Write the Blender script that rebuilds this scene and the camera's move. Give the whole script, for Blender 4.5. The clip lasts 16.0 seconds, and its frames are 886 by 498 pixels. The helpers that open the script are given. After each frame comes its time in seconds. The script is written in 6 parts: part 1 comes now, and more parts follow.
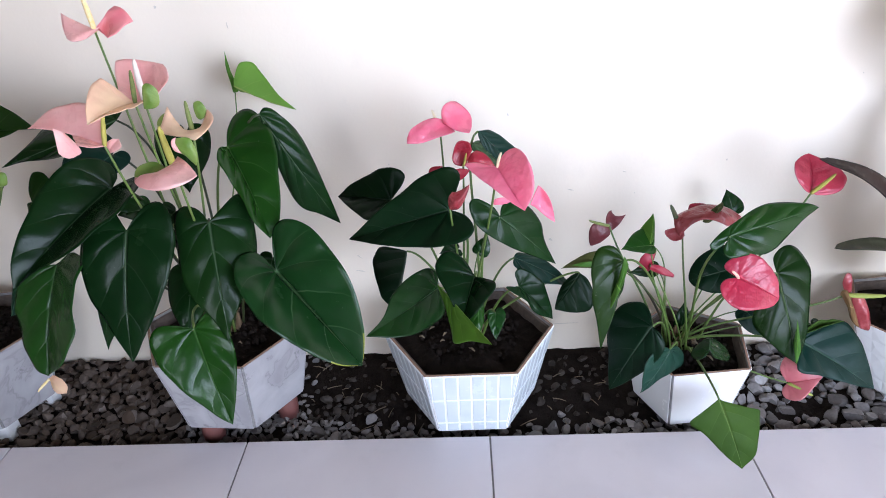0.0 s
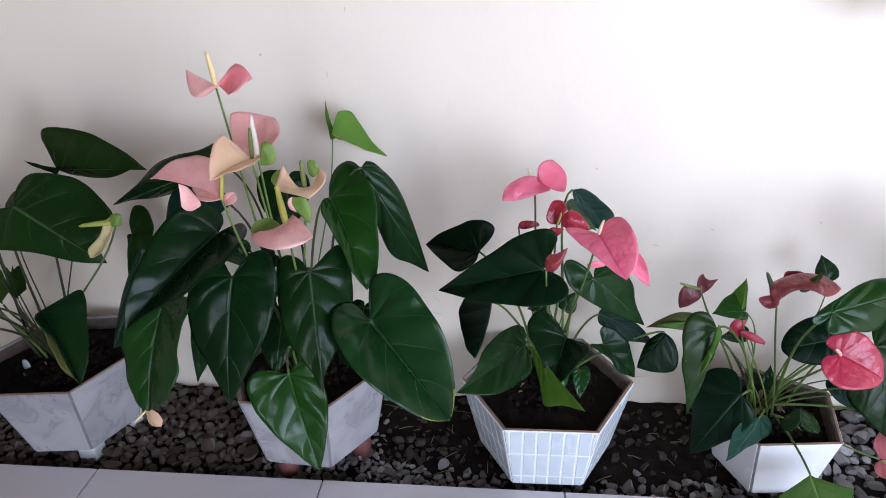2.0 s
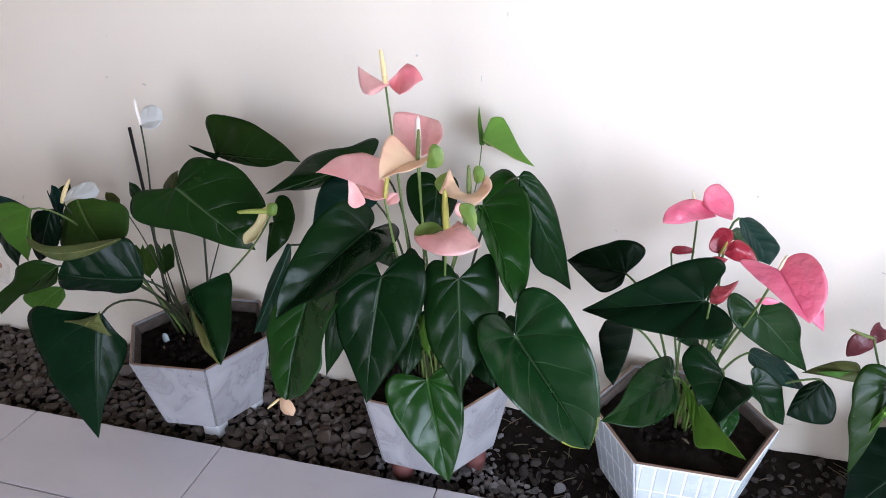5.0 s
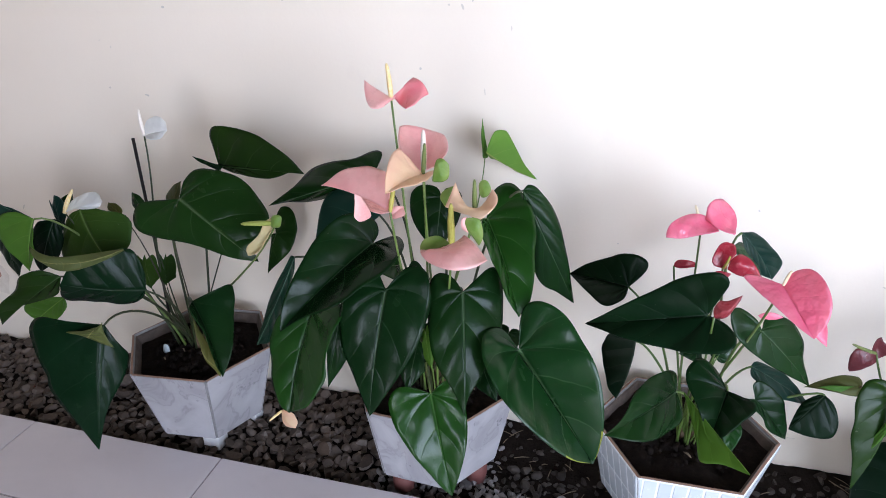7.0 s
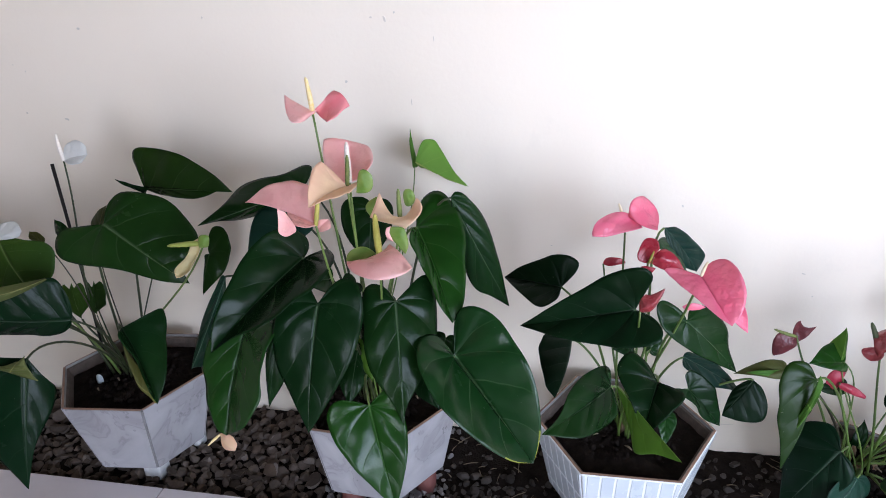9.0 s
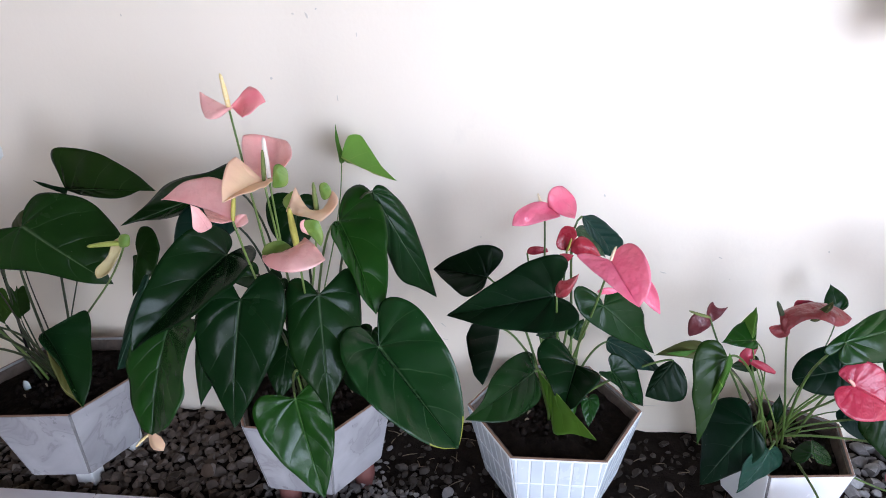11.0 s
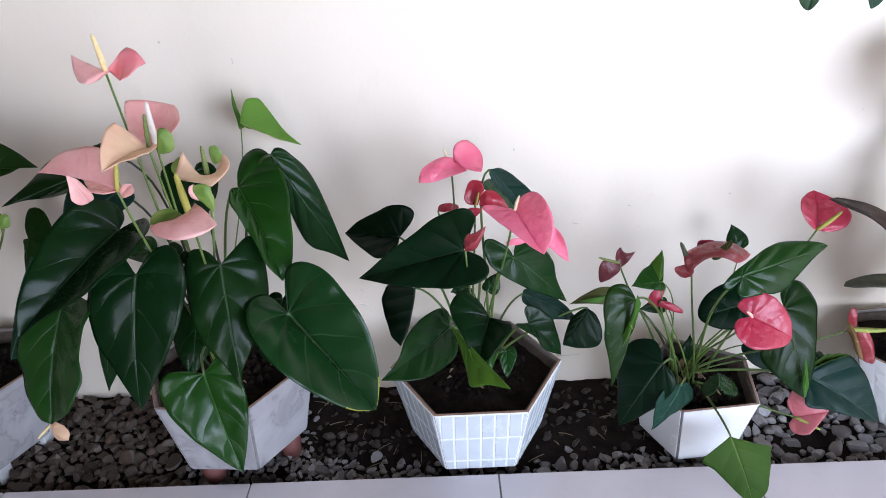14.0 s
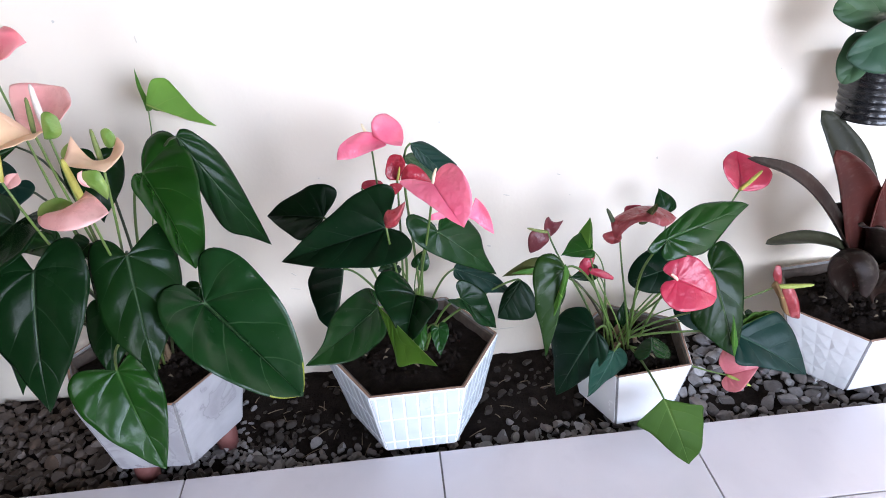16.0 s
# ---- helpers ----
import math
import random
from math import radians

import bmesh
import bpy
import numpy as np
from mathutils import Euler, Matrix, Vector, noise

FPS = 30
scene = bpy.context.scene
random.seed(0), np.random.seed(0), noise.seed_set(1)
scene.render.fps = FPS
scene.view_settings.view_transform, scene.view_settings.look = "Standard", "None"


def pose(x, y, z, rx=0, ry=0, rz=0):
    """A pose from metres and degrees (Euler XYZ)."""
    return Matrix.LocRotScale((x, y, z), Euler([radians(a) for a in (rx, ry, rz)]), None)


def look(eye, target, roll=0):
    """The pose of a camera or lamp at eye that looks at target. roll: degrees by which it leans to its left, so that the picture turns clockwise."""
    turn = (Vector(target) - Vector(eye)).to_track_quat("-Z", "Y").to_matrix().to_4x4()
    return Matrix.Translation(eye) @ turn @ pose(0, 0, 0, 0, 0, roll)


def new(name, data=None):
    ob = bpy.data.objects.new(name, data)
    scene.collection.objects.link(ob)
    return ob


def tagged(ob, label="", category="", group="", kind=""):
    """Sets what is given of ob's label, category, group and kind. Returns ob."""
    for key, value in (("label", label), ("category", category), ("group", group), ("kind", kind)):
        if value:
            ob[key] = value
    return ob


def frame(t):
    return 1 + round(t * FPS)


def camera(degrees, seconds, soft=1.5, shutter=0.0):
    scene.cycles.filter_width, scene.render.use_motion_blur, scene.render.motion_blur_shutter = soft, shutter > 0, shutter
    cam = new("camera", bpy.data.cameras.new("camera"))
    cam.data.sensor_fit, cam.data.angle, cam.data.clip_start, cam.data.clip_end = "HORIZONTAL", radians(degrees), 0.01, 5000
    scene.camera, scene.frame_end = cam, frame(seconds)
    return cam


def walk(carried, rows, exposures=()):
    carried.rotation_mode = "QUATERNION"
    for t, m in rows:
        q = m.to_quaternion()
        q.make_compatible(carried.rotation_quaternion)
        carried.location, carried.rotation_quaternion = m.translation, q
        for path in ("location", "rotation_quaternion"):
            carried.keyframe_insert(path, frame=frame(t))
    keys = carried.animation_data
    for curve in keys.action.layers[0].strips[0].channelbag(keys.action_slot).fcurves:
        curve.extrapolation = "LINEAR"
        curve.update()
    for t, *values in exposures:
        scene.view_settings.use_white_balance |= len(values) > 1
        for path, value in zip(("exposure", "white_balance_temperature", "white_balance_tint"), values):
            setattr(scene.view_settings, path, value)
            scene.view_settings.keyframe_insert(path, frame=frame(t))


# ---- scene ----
cam = camera(67.3, 16.0, soft=0.95)
# seconds, eye, target, roll
PATH = [
    (0, (-0.036, -1.345, 0.99), (-0.105, 0.408, 0.031), -3.0),
    (0.5, (-0.055, -1.332, 1.029), (-0.161, 0.44, 0.109), -2.3),
    (1, (-0.068, -1.327, 1.05), (-0.215, 0.468, 0.181), -3.5),
    (1.5, (-0.09, -1.33, 1.048), (-0.274, 0.442, 0.139), -2.5),
    (2, (-0.114, -1.327, 1.054), (-0.318, 0.445, 0.147), -2.2),
    (2.5, (-0.15, -1.318, 1.057), (-0.403, 0.447, 0.152), -1.8),
    (3, (-0.178, -1.313, 1.048), (-0.493, 0.441, 0.139), -1.2),
    (3.5, (-0.197, -1.312, 1.048), (-0.569, 0.431, 0.141), -1.0),
    (4, (-0.205, -1.312, 1.046), (-0.624, 0.427, 0.151), -1.0),
    (6.5, (-0.234, -1.313, 1.057), (-0.715, 0.42, 0.182), -0.4),
    (7, (-0.232, -1.314, 1.057), (-0.689, 0.433, 0.197), -0.2),
    (7.5, (-0.225, -1.316, 1.055), (-0.66, 0.445, 0.213), -0.3),
    (8, (-0.217, -1.315, 1.057), (-0.62, 0.46, 0.228), -0.7),
    (8.5, (-0.206, -1.313, 1.053), (-0.569, 0.472, 0.228), -1.2),
    (9, (-0.195, -1.312, 1.055), (-0.518, 0.478, 0.224), -1.5),
    (9.5, (-0.181, -1.316, 1.055), (-0.479, 0.477, 0.221), -1.5),
    (10, (-0.16, -1.325, 1.054), (-0.429, 0.474, 0.224), -1.2),
    (12.5, (-0.115, -1.324, 1.043), (-0.218, 0.475, 0.174), -2.4),
    (13, (-0.108, -1.321, 1.038), (-0.185, 0.471, 0.155), -2.4),
    (13.5, (-0.102, -1.317, 1.033), (-0.152, 0.466, 0.129), -2.3),
    (14, (-0.09, -1.317, 1.024), (-0.097, 0.458, 0.103), -2.3),
    (14.5, (-0.075, -1.308, 1.018), (-0.033, 0.452, 0.069), -2.6),
    (15, (-0.062, -1.308, 1.015), (0.005, 0.445, 0.054), -3.0),
    (15.5, (-0.049, -1.302, 1.01), (0.042, 0.443, 0.039), -3.2),
    (16, (-0.038, -1.297, 1.005), (0.084, 0.44, 0.023), -3.2),
]
walk(cam, [(t, look(eye, target, roll)) for t, eye, target, roll in PATH], [(0.0, 1.31), (0.5, 1.13), (1.0, 0.92), (1.5, 0.88), (2.5, 1.12), (3.5, 1.34), (4.2, 1.26), (6.5, 1.48), (7.0, 1.3), (8.0, 0.96), (9.0, 1.12), (10.0, 1.3), (12.5, 0.92), (13.0, 0.9), (13.5, 0.99), (14.5, 1.22), (15.0, 1.3), (16.0, 1.5)])

# ---- plan of the place, in metres: the planted wall is y = 0, the floor z = 0 ----
LEFT_X, RIGHT_X, FAR_Y, CEIL_Z = -3.0, 3.5, -2.7, 2.6
EDGE_Y, ROW_Y, PITCH, BED_Z = -0.337, -0.545, 0.5, -0.040
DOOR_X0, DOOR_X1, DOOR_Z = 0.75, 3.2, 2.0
FILL_X0, FILL_X1 = -0.75, -0.30

# ---- world, light, exposure ----
world = bpy.data.worlds.new("world")
scene.world = world
world.use_nodes = True
wn = world.node_tree.nodes
sky = wn.new("ShaderNodeTexSky")
sky.sky_type = 'NISHITA'
sky.sun_disc = False
sky.sun_elevation = radians(55)
sky.sun_rotation = radians(187)
wn["Background"].inputs["Strength"].default_value = 0.12
world.node_tree.links.new(sky.outputs["Color"], wn["Background"].inputs["Color"])

sun = new("sun", bpy.data.lights.new("sun", 'SUN'))
sun.data.energy, sun.data.angle, sun.data.color = 5.0, radians(0.5), (1.0, 0.945, 0.92)
sun.matrix_world = look((0, -6, 7), (0.12, -5, 5.57))

# daylight of the open yard in the wide doorway, where the sun falls on the floor behind the camera; the narrow opening
# beside it is unseen and added as fill
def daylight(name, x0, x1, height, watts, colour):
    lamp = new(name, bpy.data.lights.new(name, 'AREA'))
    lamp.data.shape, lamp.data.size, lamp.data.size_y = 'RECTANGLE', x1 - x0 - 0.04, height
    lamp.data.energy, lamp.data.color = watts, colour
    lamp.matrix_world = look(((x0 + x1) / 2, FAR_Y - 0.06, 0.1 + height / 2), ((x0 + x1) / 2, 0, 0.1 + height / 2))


daylight("doorway_daylight", DOOR_X0, DOOR_X1, 1.5, 62.0, (0.755, 0.865, 1.13))
# added fill from an unseen opening, softens the dark halo behind the plants
daylight("side_doorway_daylight", FILL_X0, FILL_X1, 1.5, 8.5, (0.82, 0.87, 1.06))

# ---- materials ----
def material(name):
    m = bpy.data.materials.new(name)
    m.use_nodes = True
    nt = m.node_tree
    return m, nt, nt.nodes["Principled BSDF"]


def calc(nt, op, a, b=0.0, c=0.0, clamp=False):
    n = nt.nodes.new("ShaderNodeMath")
    n.operation, n.use_clamp = op, clamp
    for i, v in enumerate((a, b, c)):
        if isinstance(v, (int, float)):
            n.inputs[i].default_value = v
        else:
            nt.links.new(v, n.inputs[i])
    return n.outputs[0]


def blend(nt, fac, a, b, kind='MIX'):
    n = nt.nodes.new("ShaderNodeMix")
    n.data_type, n.blend_type = 'RGBA', kind
    for sock, v in ((n.inputs[0], fac), (n.inputs[6], a), (n.inputs[7], b)):
        if isinstance(v, (int, float)):
            sock.default_value = v
        elif isinstance(v, tuple):
            sock.default_value = (*v, 1.0)
        else:
            nt.links.new(v, sock)
    return n.outputs[2]


def ramp(nt, fac, *stops):
    n = nt.nodes.new("ShaderNodeValToRGB")
    nt.links.new(fac, n.inputs[0])
    e = n.color_ramp.elements
    while len(e) < len(stops):
        e.new(0.5)
    for el, (pos, col) in zip(e, stops):
        el.position, el.color = pos, (*(col if isinstance(col, tuple) else (col,) * 3), 1.0)
    return n.outputs[0]


def grain(nt, scale, detail=4.0, rough=0.55, coords="Object"):
    tc = nt.nodes.new("ShaderNodeTexCoord")
    n = nt.nodes.new("ShaderNodeTexNoise")
    nt.links.new(tc.outputs[coords], n.inputs["Vector"])
    n.inputs["Scale"].default_value, n.inputs["Detail"].default_value, n.inputs["Roughness"].default_value = scale, detail, rough
    return n.outputs["Fac"]


def bumped(nt, bsdf, height, strength, distance):
    n = nt.nodes.new("ShaderNodeBump")
    n.inputs["Strength"].default_value, n.inputs["Distance"].default_value = strength, distance
    nt.links.new(height, n.inputs["Height"])
    nt.links.new(n.outputs[0], bsdf.inputs["Normal"])


VEINS = 6.0


def leaf_material(name, base, dull=0.235, through_light=0.12, vein=0.40, rim=0.0, relief=0.6, gloss=0.15):
    """Waxy leaf: side veins run from the midrib to the margin; the UV map holds the place along the margin and across the blade."""
    m, nt, p = material(name)
    uv = nt.nodes.new("ShaderNodeUVMap")
    uv.uv_map = "blade"
    sep = nt.nodes.new("ShaderNodeSeparateXYZ")
    nt.links.new(uv.outputs[0], sep.inputs[0])
    along, across = sep.outputs[0], calc(nt, 'ABSOLUTE', sep.outputs[1])
    wob = grain(nt, 14.0, 2.0)
    lines = calc(nt, 'ADD', calc(nt, 'MULTIPLY', along, VEINS), calc(nt, 'MULTIPLY', calc(nt, 'SUBTRACT', wob, 0.5), 0.35))
    lines = calc(nt, 'ADD', lines, calc(nt, 'MULTIPLY_ADD', calc(nt, 'MULTIPLY', across, across), 0.42, 0.36))
    tri = calc(nt, 'ABSOLUTE', calc(nt, 'SUBTRACT', calc(nt, 'FRACT', lines), 0.5))
    side = calc(nt, 'SUBTRACT', 1.0, calc(nt, 'DIVIDE', tri, 0.028), clamp=True)
    side = calc(nt, 'MULTIPLY', side, calc(nt, 'SUBTRACT', 1.0, calc(nt, 'MULTIPLY', across, 0.75)))
    mid = calc(nt, 'SUBTRACT', 1.0, calc(nt, 'DIVIDE', across, calc(nt, 'MULTIPLY_ADD', along, 0.035, 0.030)), clamp=True)
    net = calc(nt, 'MAXIMUM', calc(nt, 'MULTIPLY', side, 0.55), calc(nt, 'MULTIPLY', mid, 1.9))
    info = nt.nodes.new("ShaderNodeObjectInfo")
    shade = calc(nt, 'MULTIPLY_ADD', info.outputs["Random"], 0.5, 0.75)
    patch = grain(nt, 9.0, 5.0)
    tone = calc(nt, 'MULTIPLY', shade, calc(nt, 'MULTIPLY_ADD', patch, 0.9, 0.55))
    lit = nt.nodes.new("ShaderNodeCombineColor")
    warm = calc(nt, 'MULTIPLY', calc(nt, 'FRACT', calc(nt, 'MULTIPLY', info.outputs["Random"], 7.0)), calc(nt, 'MULTIPLY_ADD', grain(nt, 4.0, 3.0), 1.4, -0.2))
    for i, (least, most) in enumerate(((0.85, 0.6), (0.95, 0.2), (1.1, -0.45))):
        nt.links.new(calc(nt, 'MULTIPLY', calc(nt, 'MULTIPLY', tone, base[i]), calc(nt, 'MULTIPLY_ADD', warm, most, least)), lit.inputs[i])
    pale = tuple(min(0.6, c * 2.4 + 0.05) for c in (base[0] * 1.6, base[1] * 1.2, base[2]))
    col = blend(nt, calc(nt, 'MULTIPLY', net, vein), lit.outputs[0], pale)
    specks = grain(nt, 160.0, 2.0)
    dots = calc(nt, 'MULTIPLY', calc(nt, 'GREATER_THAN', specks, 0.76), 0.2)
    col = blend(nt, dots, col, (0.30, 0.30, 0.24))
    if rim:
        edge = calc(nt, 'MULTIPLY', calc(nt, 'GREATER_THAN', calc(nt, 'ADD', across, calc(nt, 'MULTIPLY', wob, 0.05)), 0.972),
                    calc(nt, 'LESS_THAN', along, 0.15))
        col = blend(nt, calc(nt, 'MULTIPLY', edge, 0.6), col, (0.32, 0.34, 0.05))
    nt.links.new(col, p.inputs["Base Color"])
    dust = grain(nt, 30.0, 4.0)
    nt.links.new(calc(nt, 'MULTIPLY_ADD', dust, 0.16, dull - 0.07), p.inputs["Roughness"])
    p.inputs["Specular IOR Level"].default_value = gloss
    puff = calc(nt, 'MULTIPLY', calc(nt, 'SINE', calc(nt, 'MULTIPLY', tri, 3.14)), calc(nt, 'SUBTRACT', 1.0, across))
    high = calc(nt, 'SUBTRACT', calc(nt, 'ADD', calc(nt, 'ADD', calc(nt, 'MULTIPLY', puff, relief), calc(nt, 'MULTIPLY', grain(nt, 13.0, 2.0), 1.8)), calc(nt, 'MULTIPLY', grain(nt, 45.0, 3.0), 0.3)), calc(nt, 'MULTIPLY', side, 0.10))
    bumped(nt, p, high, 0.5, 0.0055)
    if through_light:
        tr = nt.nodes.new("ShaderNodeBsdfTranslucent")
        nt.links.new(blend(nt, 0.5, col, tuple(min(0.7, c * 2.2) for c in base)), tr.inputs[0])
        mx = nt.nodes.new("ShaderNodeMixShader")
        mx.inputs[0].default_value = through_light
        nt.links.new(p.outputs[0], mx.inputs[1])
        nt.links.new(tr.outputs[0], mx.inputs[2])
        nt.links.new(mx.outputs[0], nt.nodes["Material Output"].inputs["Surface"])
    return m


LEAF = {
    "dark": leaf_material("leaf_deep_green", (0.0054, 0.0240, 0.0056)),
    # shade on inner and averted leaves is put into this near-black green
    "shadowed": leaf_material("leaf_shadowed_green", (0.0032, 0.0145, 0.0052), 0.30, gloss=0.10),
    "mid": leaf_material("leaf_green", (0.0085, 0.039, 0.0062), gloss=0.24),
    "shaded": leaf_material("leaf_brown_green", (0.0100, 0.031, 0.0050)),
    "smooth": leaf_material("leaf_dark_curled", (0.0046, 0.0200, 0.0062), vein=0.20, relief=0.3, gloss=0.11),
    "lime": leaf_material("leaf_yellow_green", (0.19, 0.36, 0.065), 0.42, 0.5),
    "edged": leaf_material("leaf_green_yellow_margin", (0.0082, 0.036, 0.0076), vein=0.8, rim=1.0, gloss=0.26),
    "bright": leaf_material("leaf_fresh_green", (0.0125, 0.058, 0.0058), through_light=0.18, gloss=0.28),
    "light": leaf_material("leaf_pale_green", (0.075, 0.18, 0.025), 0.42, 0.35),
    "bluish": leaf_material("leaf_grey_green", (0.0085, 0.034, 0.022), 0.34),
    "olive": leaf_material("leaf_olive", (0.085, 0.095, 0.028), 0.45, 0.2),
    "matte": leaf_material("leaf_matt_underside", (0.030, 0.070, 0.009), 0.62, 0.2, 0.4),
    "orchid": leaf_material("leaf_orchid", (0.032, 0.070, 0.034), 0.42, 0.03, 0.05),
    "brown": leaf_material("leaf_withered", (0.20, 0.11, 0.045), 0.6, 0.1),
}


def spathe_material(name, base, edge, dull=0.28, glow=0.18, rough=0.6):
    m, nt, p = material(name)
    uv = nt.nodes.new("ShaderNodeUVMap")
    uv.uv_map = "blade"
    sep = nt.nodes.new("ShaderNodeSeparateXYZ")
    nt.links.new(uv.outputs[0], sep.inputs[0])
    along, across = sep.outputs[0], calc(nt, 'ABSOLUTE', sep.outputs[1])
    lines = calc(nt, 'ADD', calc(nt, 'MULTIPLY', along, 8.0), calc(nt, 'MULTIPLY', grain(nt, 30.0, 2.0), 0.5))
    tri = calc(nt, 'ABSOLUTE', calc(nt, 'SUBTRACT', calc(nt, 'FRACT', lines), 0.5))
    patch = calc(nt, 'ADD', calc(nt, 'MULTIPLY', grain(nt, 35.0, 4.0), 1.2), calc(nt, 'MULTIPLY', across, 0.45))
    col = blend(nt, calc(nt, 'SUBTRACT', patch, 0.45, clamp=True), base, edge)
    vein = calc(nt, 'SUBTRACT', 1.0, calc(nt, 'DIVIDE', tri, 0.06), clamp=True)
    col = blend(nt, calc(nt, 'MULTIPLY', vein, 0.015), col, tuple(c * 0.72 for c in base))
    nt.links.new(col, p.inputs["Base Color"])
    nt.links.new(calc(nt, 'MULTIPLY_ADD', grain(nt, 50.0, 3.0), 0.2, dull - 0.12), p.inputs["Roughness"])
    high = calc(nt, 'SUBTRACT', calc(nt, 'ADD', calc(nt, 'MULTIPLY', calc(nt, 'SINE', calc(nt, 'MULTIPLY', tri, 3.14)), 0.05), calc(nt, 'MULTIPLY', grain(nt, 60.0, 2.0), 3.2 * rough)), calc(nt, 'MULTIPLY', vein, 0.10))
    bumped(nt, p, high, 0.45, 0.0038)
    tr = nt.nodes.new("ShaderNodeBsdfTranslucent")
    nt.links.new(col, tr.inputs[0])
    mx = nt.nodes.new("ShaderNodeMixShader")
    mx.inputs[0].default_value = glow
    nt.links.new(p.outputs[0], mx.inputs[1])
    nt.links.new(tr.outputs[0], mx.inputs[2])
    nt.links.new(mx.outputs[0], nt.nodes["Material Output"].inputs["Surface"])
    return m


SPATHE = {
    "pink": spathe_material("spathe_salmon_pink", (0.97, 0.53, 0.51), (0.97, 0.66, 0.60), 0.30, 0.36),
    "rose2": spathe_material("spathe_strong_pink", (0.95, 0.31, 0.36), (0.95, 0.48, 0.47), 0.32, 0.42),
    "cream": spathe_material("spathe_faded_cream", (0.94, 0.74, 0.50), (0.93, 0.62, 0.46), 0.42, 0.42),
    "rose": spathe_material("spathe_rose", (0.93, 0.195, 0.330), (0.94, 0.33, 0.42), 0.22, 0.38, rough=1.1),
    "red": spathe_material("spathe_dark_red", (0.36, 0.017, 0.036), (0.42, 0.045, 0.06), rough=0.5),
    "crimson": spathe_material("spathe_crimson", (0.40, 0.011, 0.042), (0.46, 0.05, 0.085), 0.34, rough=0.45),
    "maroon": spathe_material("spathe_maroon", (0.11, 0.014, 0.02), (0.17, 0.035, 0.035), 0.4),
    "dusty": spathe_material("spathe_dusty_red", (0.29, 0.030, 0.038), (0.37, 0.085, 0.085), 0.32, rough=1.0),
    "salmon": spathe_material("spathe_faded_salmon", (0.42, 0.085, 0.105), (0.54, 0.18, 0.18), 0.4),
    "lip": spathe_material("spathe_green_lip", (0.15, 0.29, 0.04), (0.34, 0.42, 0.12), 0.35, 0.35),
    "white": spathe_material("spathe_white", (0.82, 0.82, 0.80), (0.74, 0.74, 0.70), 0.4, 0.4),
    "green": spathe_material("spathe_yellow_green", (0.62, 0.54, 0.26), (0.56, 0.40, 0.22), 0.5),
}


def plain(name, base, other, scale, rough=(0.5, 0.7), bump=0.3, depth=0.002, metal=0.0, detail=5.0, gloss=0.5):
    m, nt, p = material(name)
    p.inputs["Specular IOR Level"].default_value = gloss
    a, b = grain(nt, scale, detail), grain(nt, scale * 7.3, 3.0)
    mixed = calc(nt, 'ADD', calc(nt, 'MULTIPLY', a, 0.65), calc(nt, 'MULTIPLY', b, 0.35))
    nt.links.new(ramp(nt, mixed, (0.32, base), (0.68, other)), p.inputs["Base Color"])
    nt.links.new(ramp(nt, b, (0.3, rough[0]), (0.7, rough[1])), p.inputs["Roughness"])
    p.inputs["Metallic"].default_value = metal
    bumped(nt, p, mixed, bump, depth)
    return m


SPADIX = {k: plain("spadix_" + k, a, b, 220.0, (0.45, 0.6), 0.8, 0.002) for k, a, b in (
    ("pale", (0.80, 0.70, 0.60), (0.86, 0.80, 0.72)), ("cream", (0.84, 0.66, 0.40), (0.86, 0.76, 0.55)),
    ("yellowtip", (0.82, 0.58, 0.18), (0.84, 0.72, 0.46)),
    ("olive", (0.10, 0.15, 0.03), (0.20, 0.22, 0.06)), ("olivey", (0.36, 0.32, 0.05), (0.46, 0.42, 0.10)),
    ("green", (0.24, 0.29, 0.045), (0.36, 0.39, 0.09)), ("dkgreen", (0.05, 0.08, 0.03), (0.09, 0.10, 0.05)),
    ("rosy", (0.70, 0.30, 0.25), (0.78, 0.50, 0.38)))}

STALK = plain("stalk_green", (0.019, 0.030, 0.009), (0.042, 0.052, 0.018), 40.0, (0.4, 0.55), 0.3, 0.001)
STALK_LIGHT = plain("stalk_pale_green", (0.085, 0.15, 0.03), (0.15, 0.21, 0.05), 40.0, (0.4, 0.55), 0.3, 0.001)
STALK_DARK = plain("stalk_brownish", (0.032, 0.028, 0.015), (0.065, 0.048, 0.024), 40.0, (0.45, 0.6), 0.3, 0.001)
STALK_FRESH = plain("stalk_fresh_green", (0.055, 0.105, 0.018), (0.095, 0.15, 0.03), 40.0, (0.4, 0.55), 0.3, 0.001)
CROWN = plain("crown_fibre", (0.07, 0.045, 0.025), (0.16, 0.10, 0.05), 60.0, (0.7, 0.9), 0.8, 0.004)
STICK = plain("stick_black", (0.012, 0.010, 0.010), (0.020, 0.016, 0.015), 30.0, (0.5, 0.7), 0.4, 0.001, gloss=0.15)
SOIL = plain("potting_soil", (0.006, 0.0045, 0.004), (0.021, 0.015, 0.012), 55.0, (0.85, 0.95), 1.0, 0.008, gloss=0.06)
EARTH = plain("bed_earth", (0.007, 0.005, 0.004), (0.024, 0.018, 0.015), 24.0, (0.85, 0.95), 1.0, 0.010, gloss=0.06)
CLAY = plain("tile_biscuit", (0.23, 0.13, 0.09), (0.34, 0.21, 0.15), 70.0, (0.7, 0.85), 0.5, 0.002)
LINING = plain("rough_lining", (0.055, 0.040, 0.032), (0.12, 0.09, 0.072), 50.0, (0.8, 0.95), 0.8, 0.003)
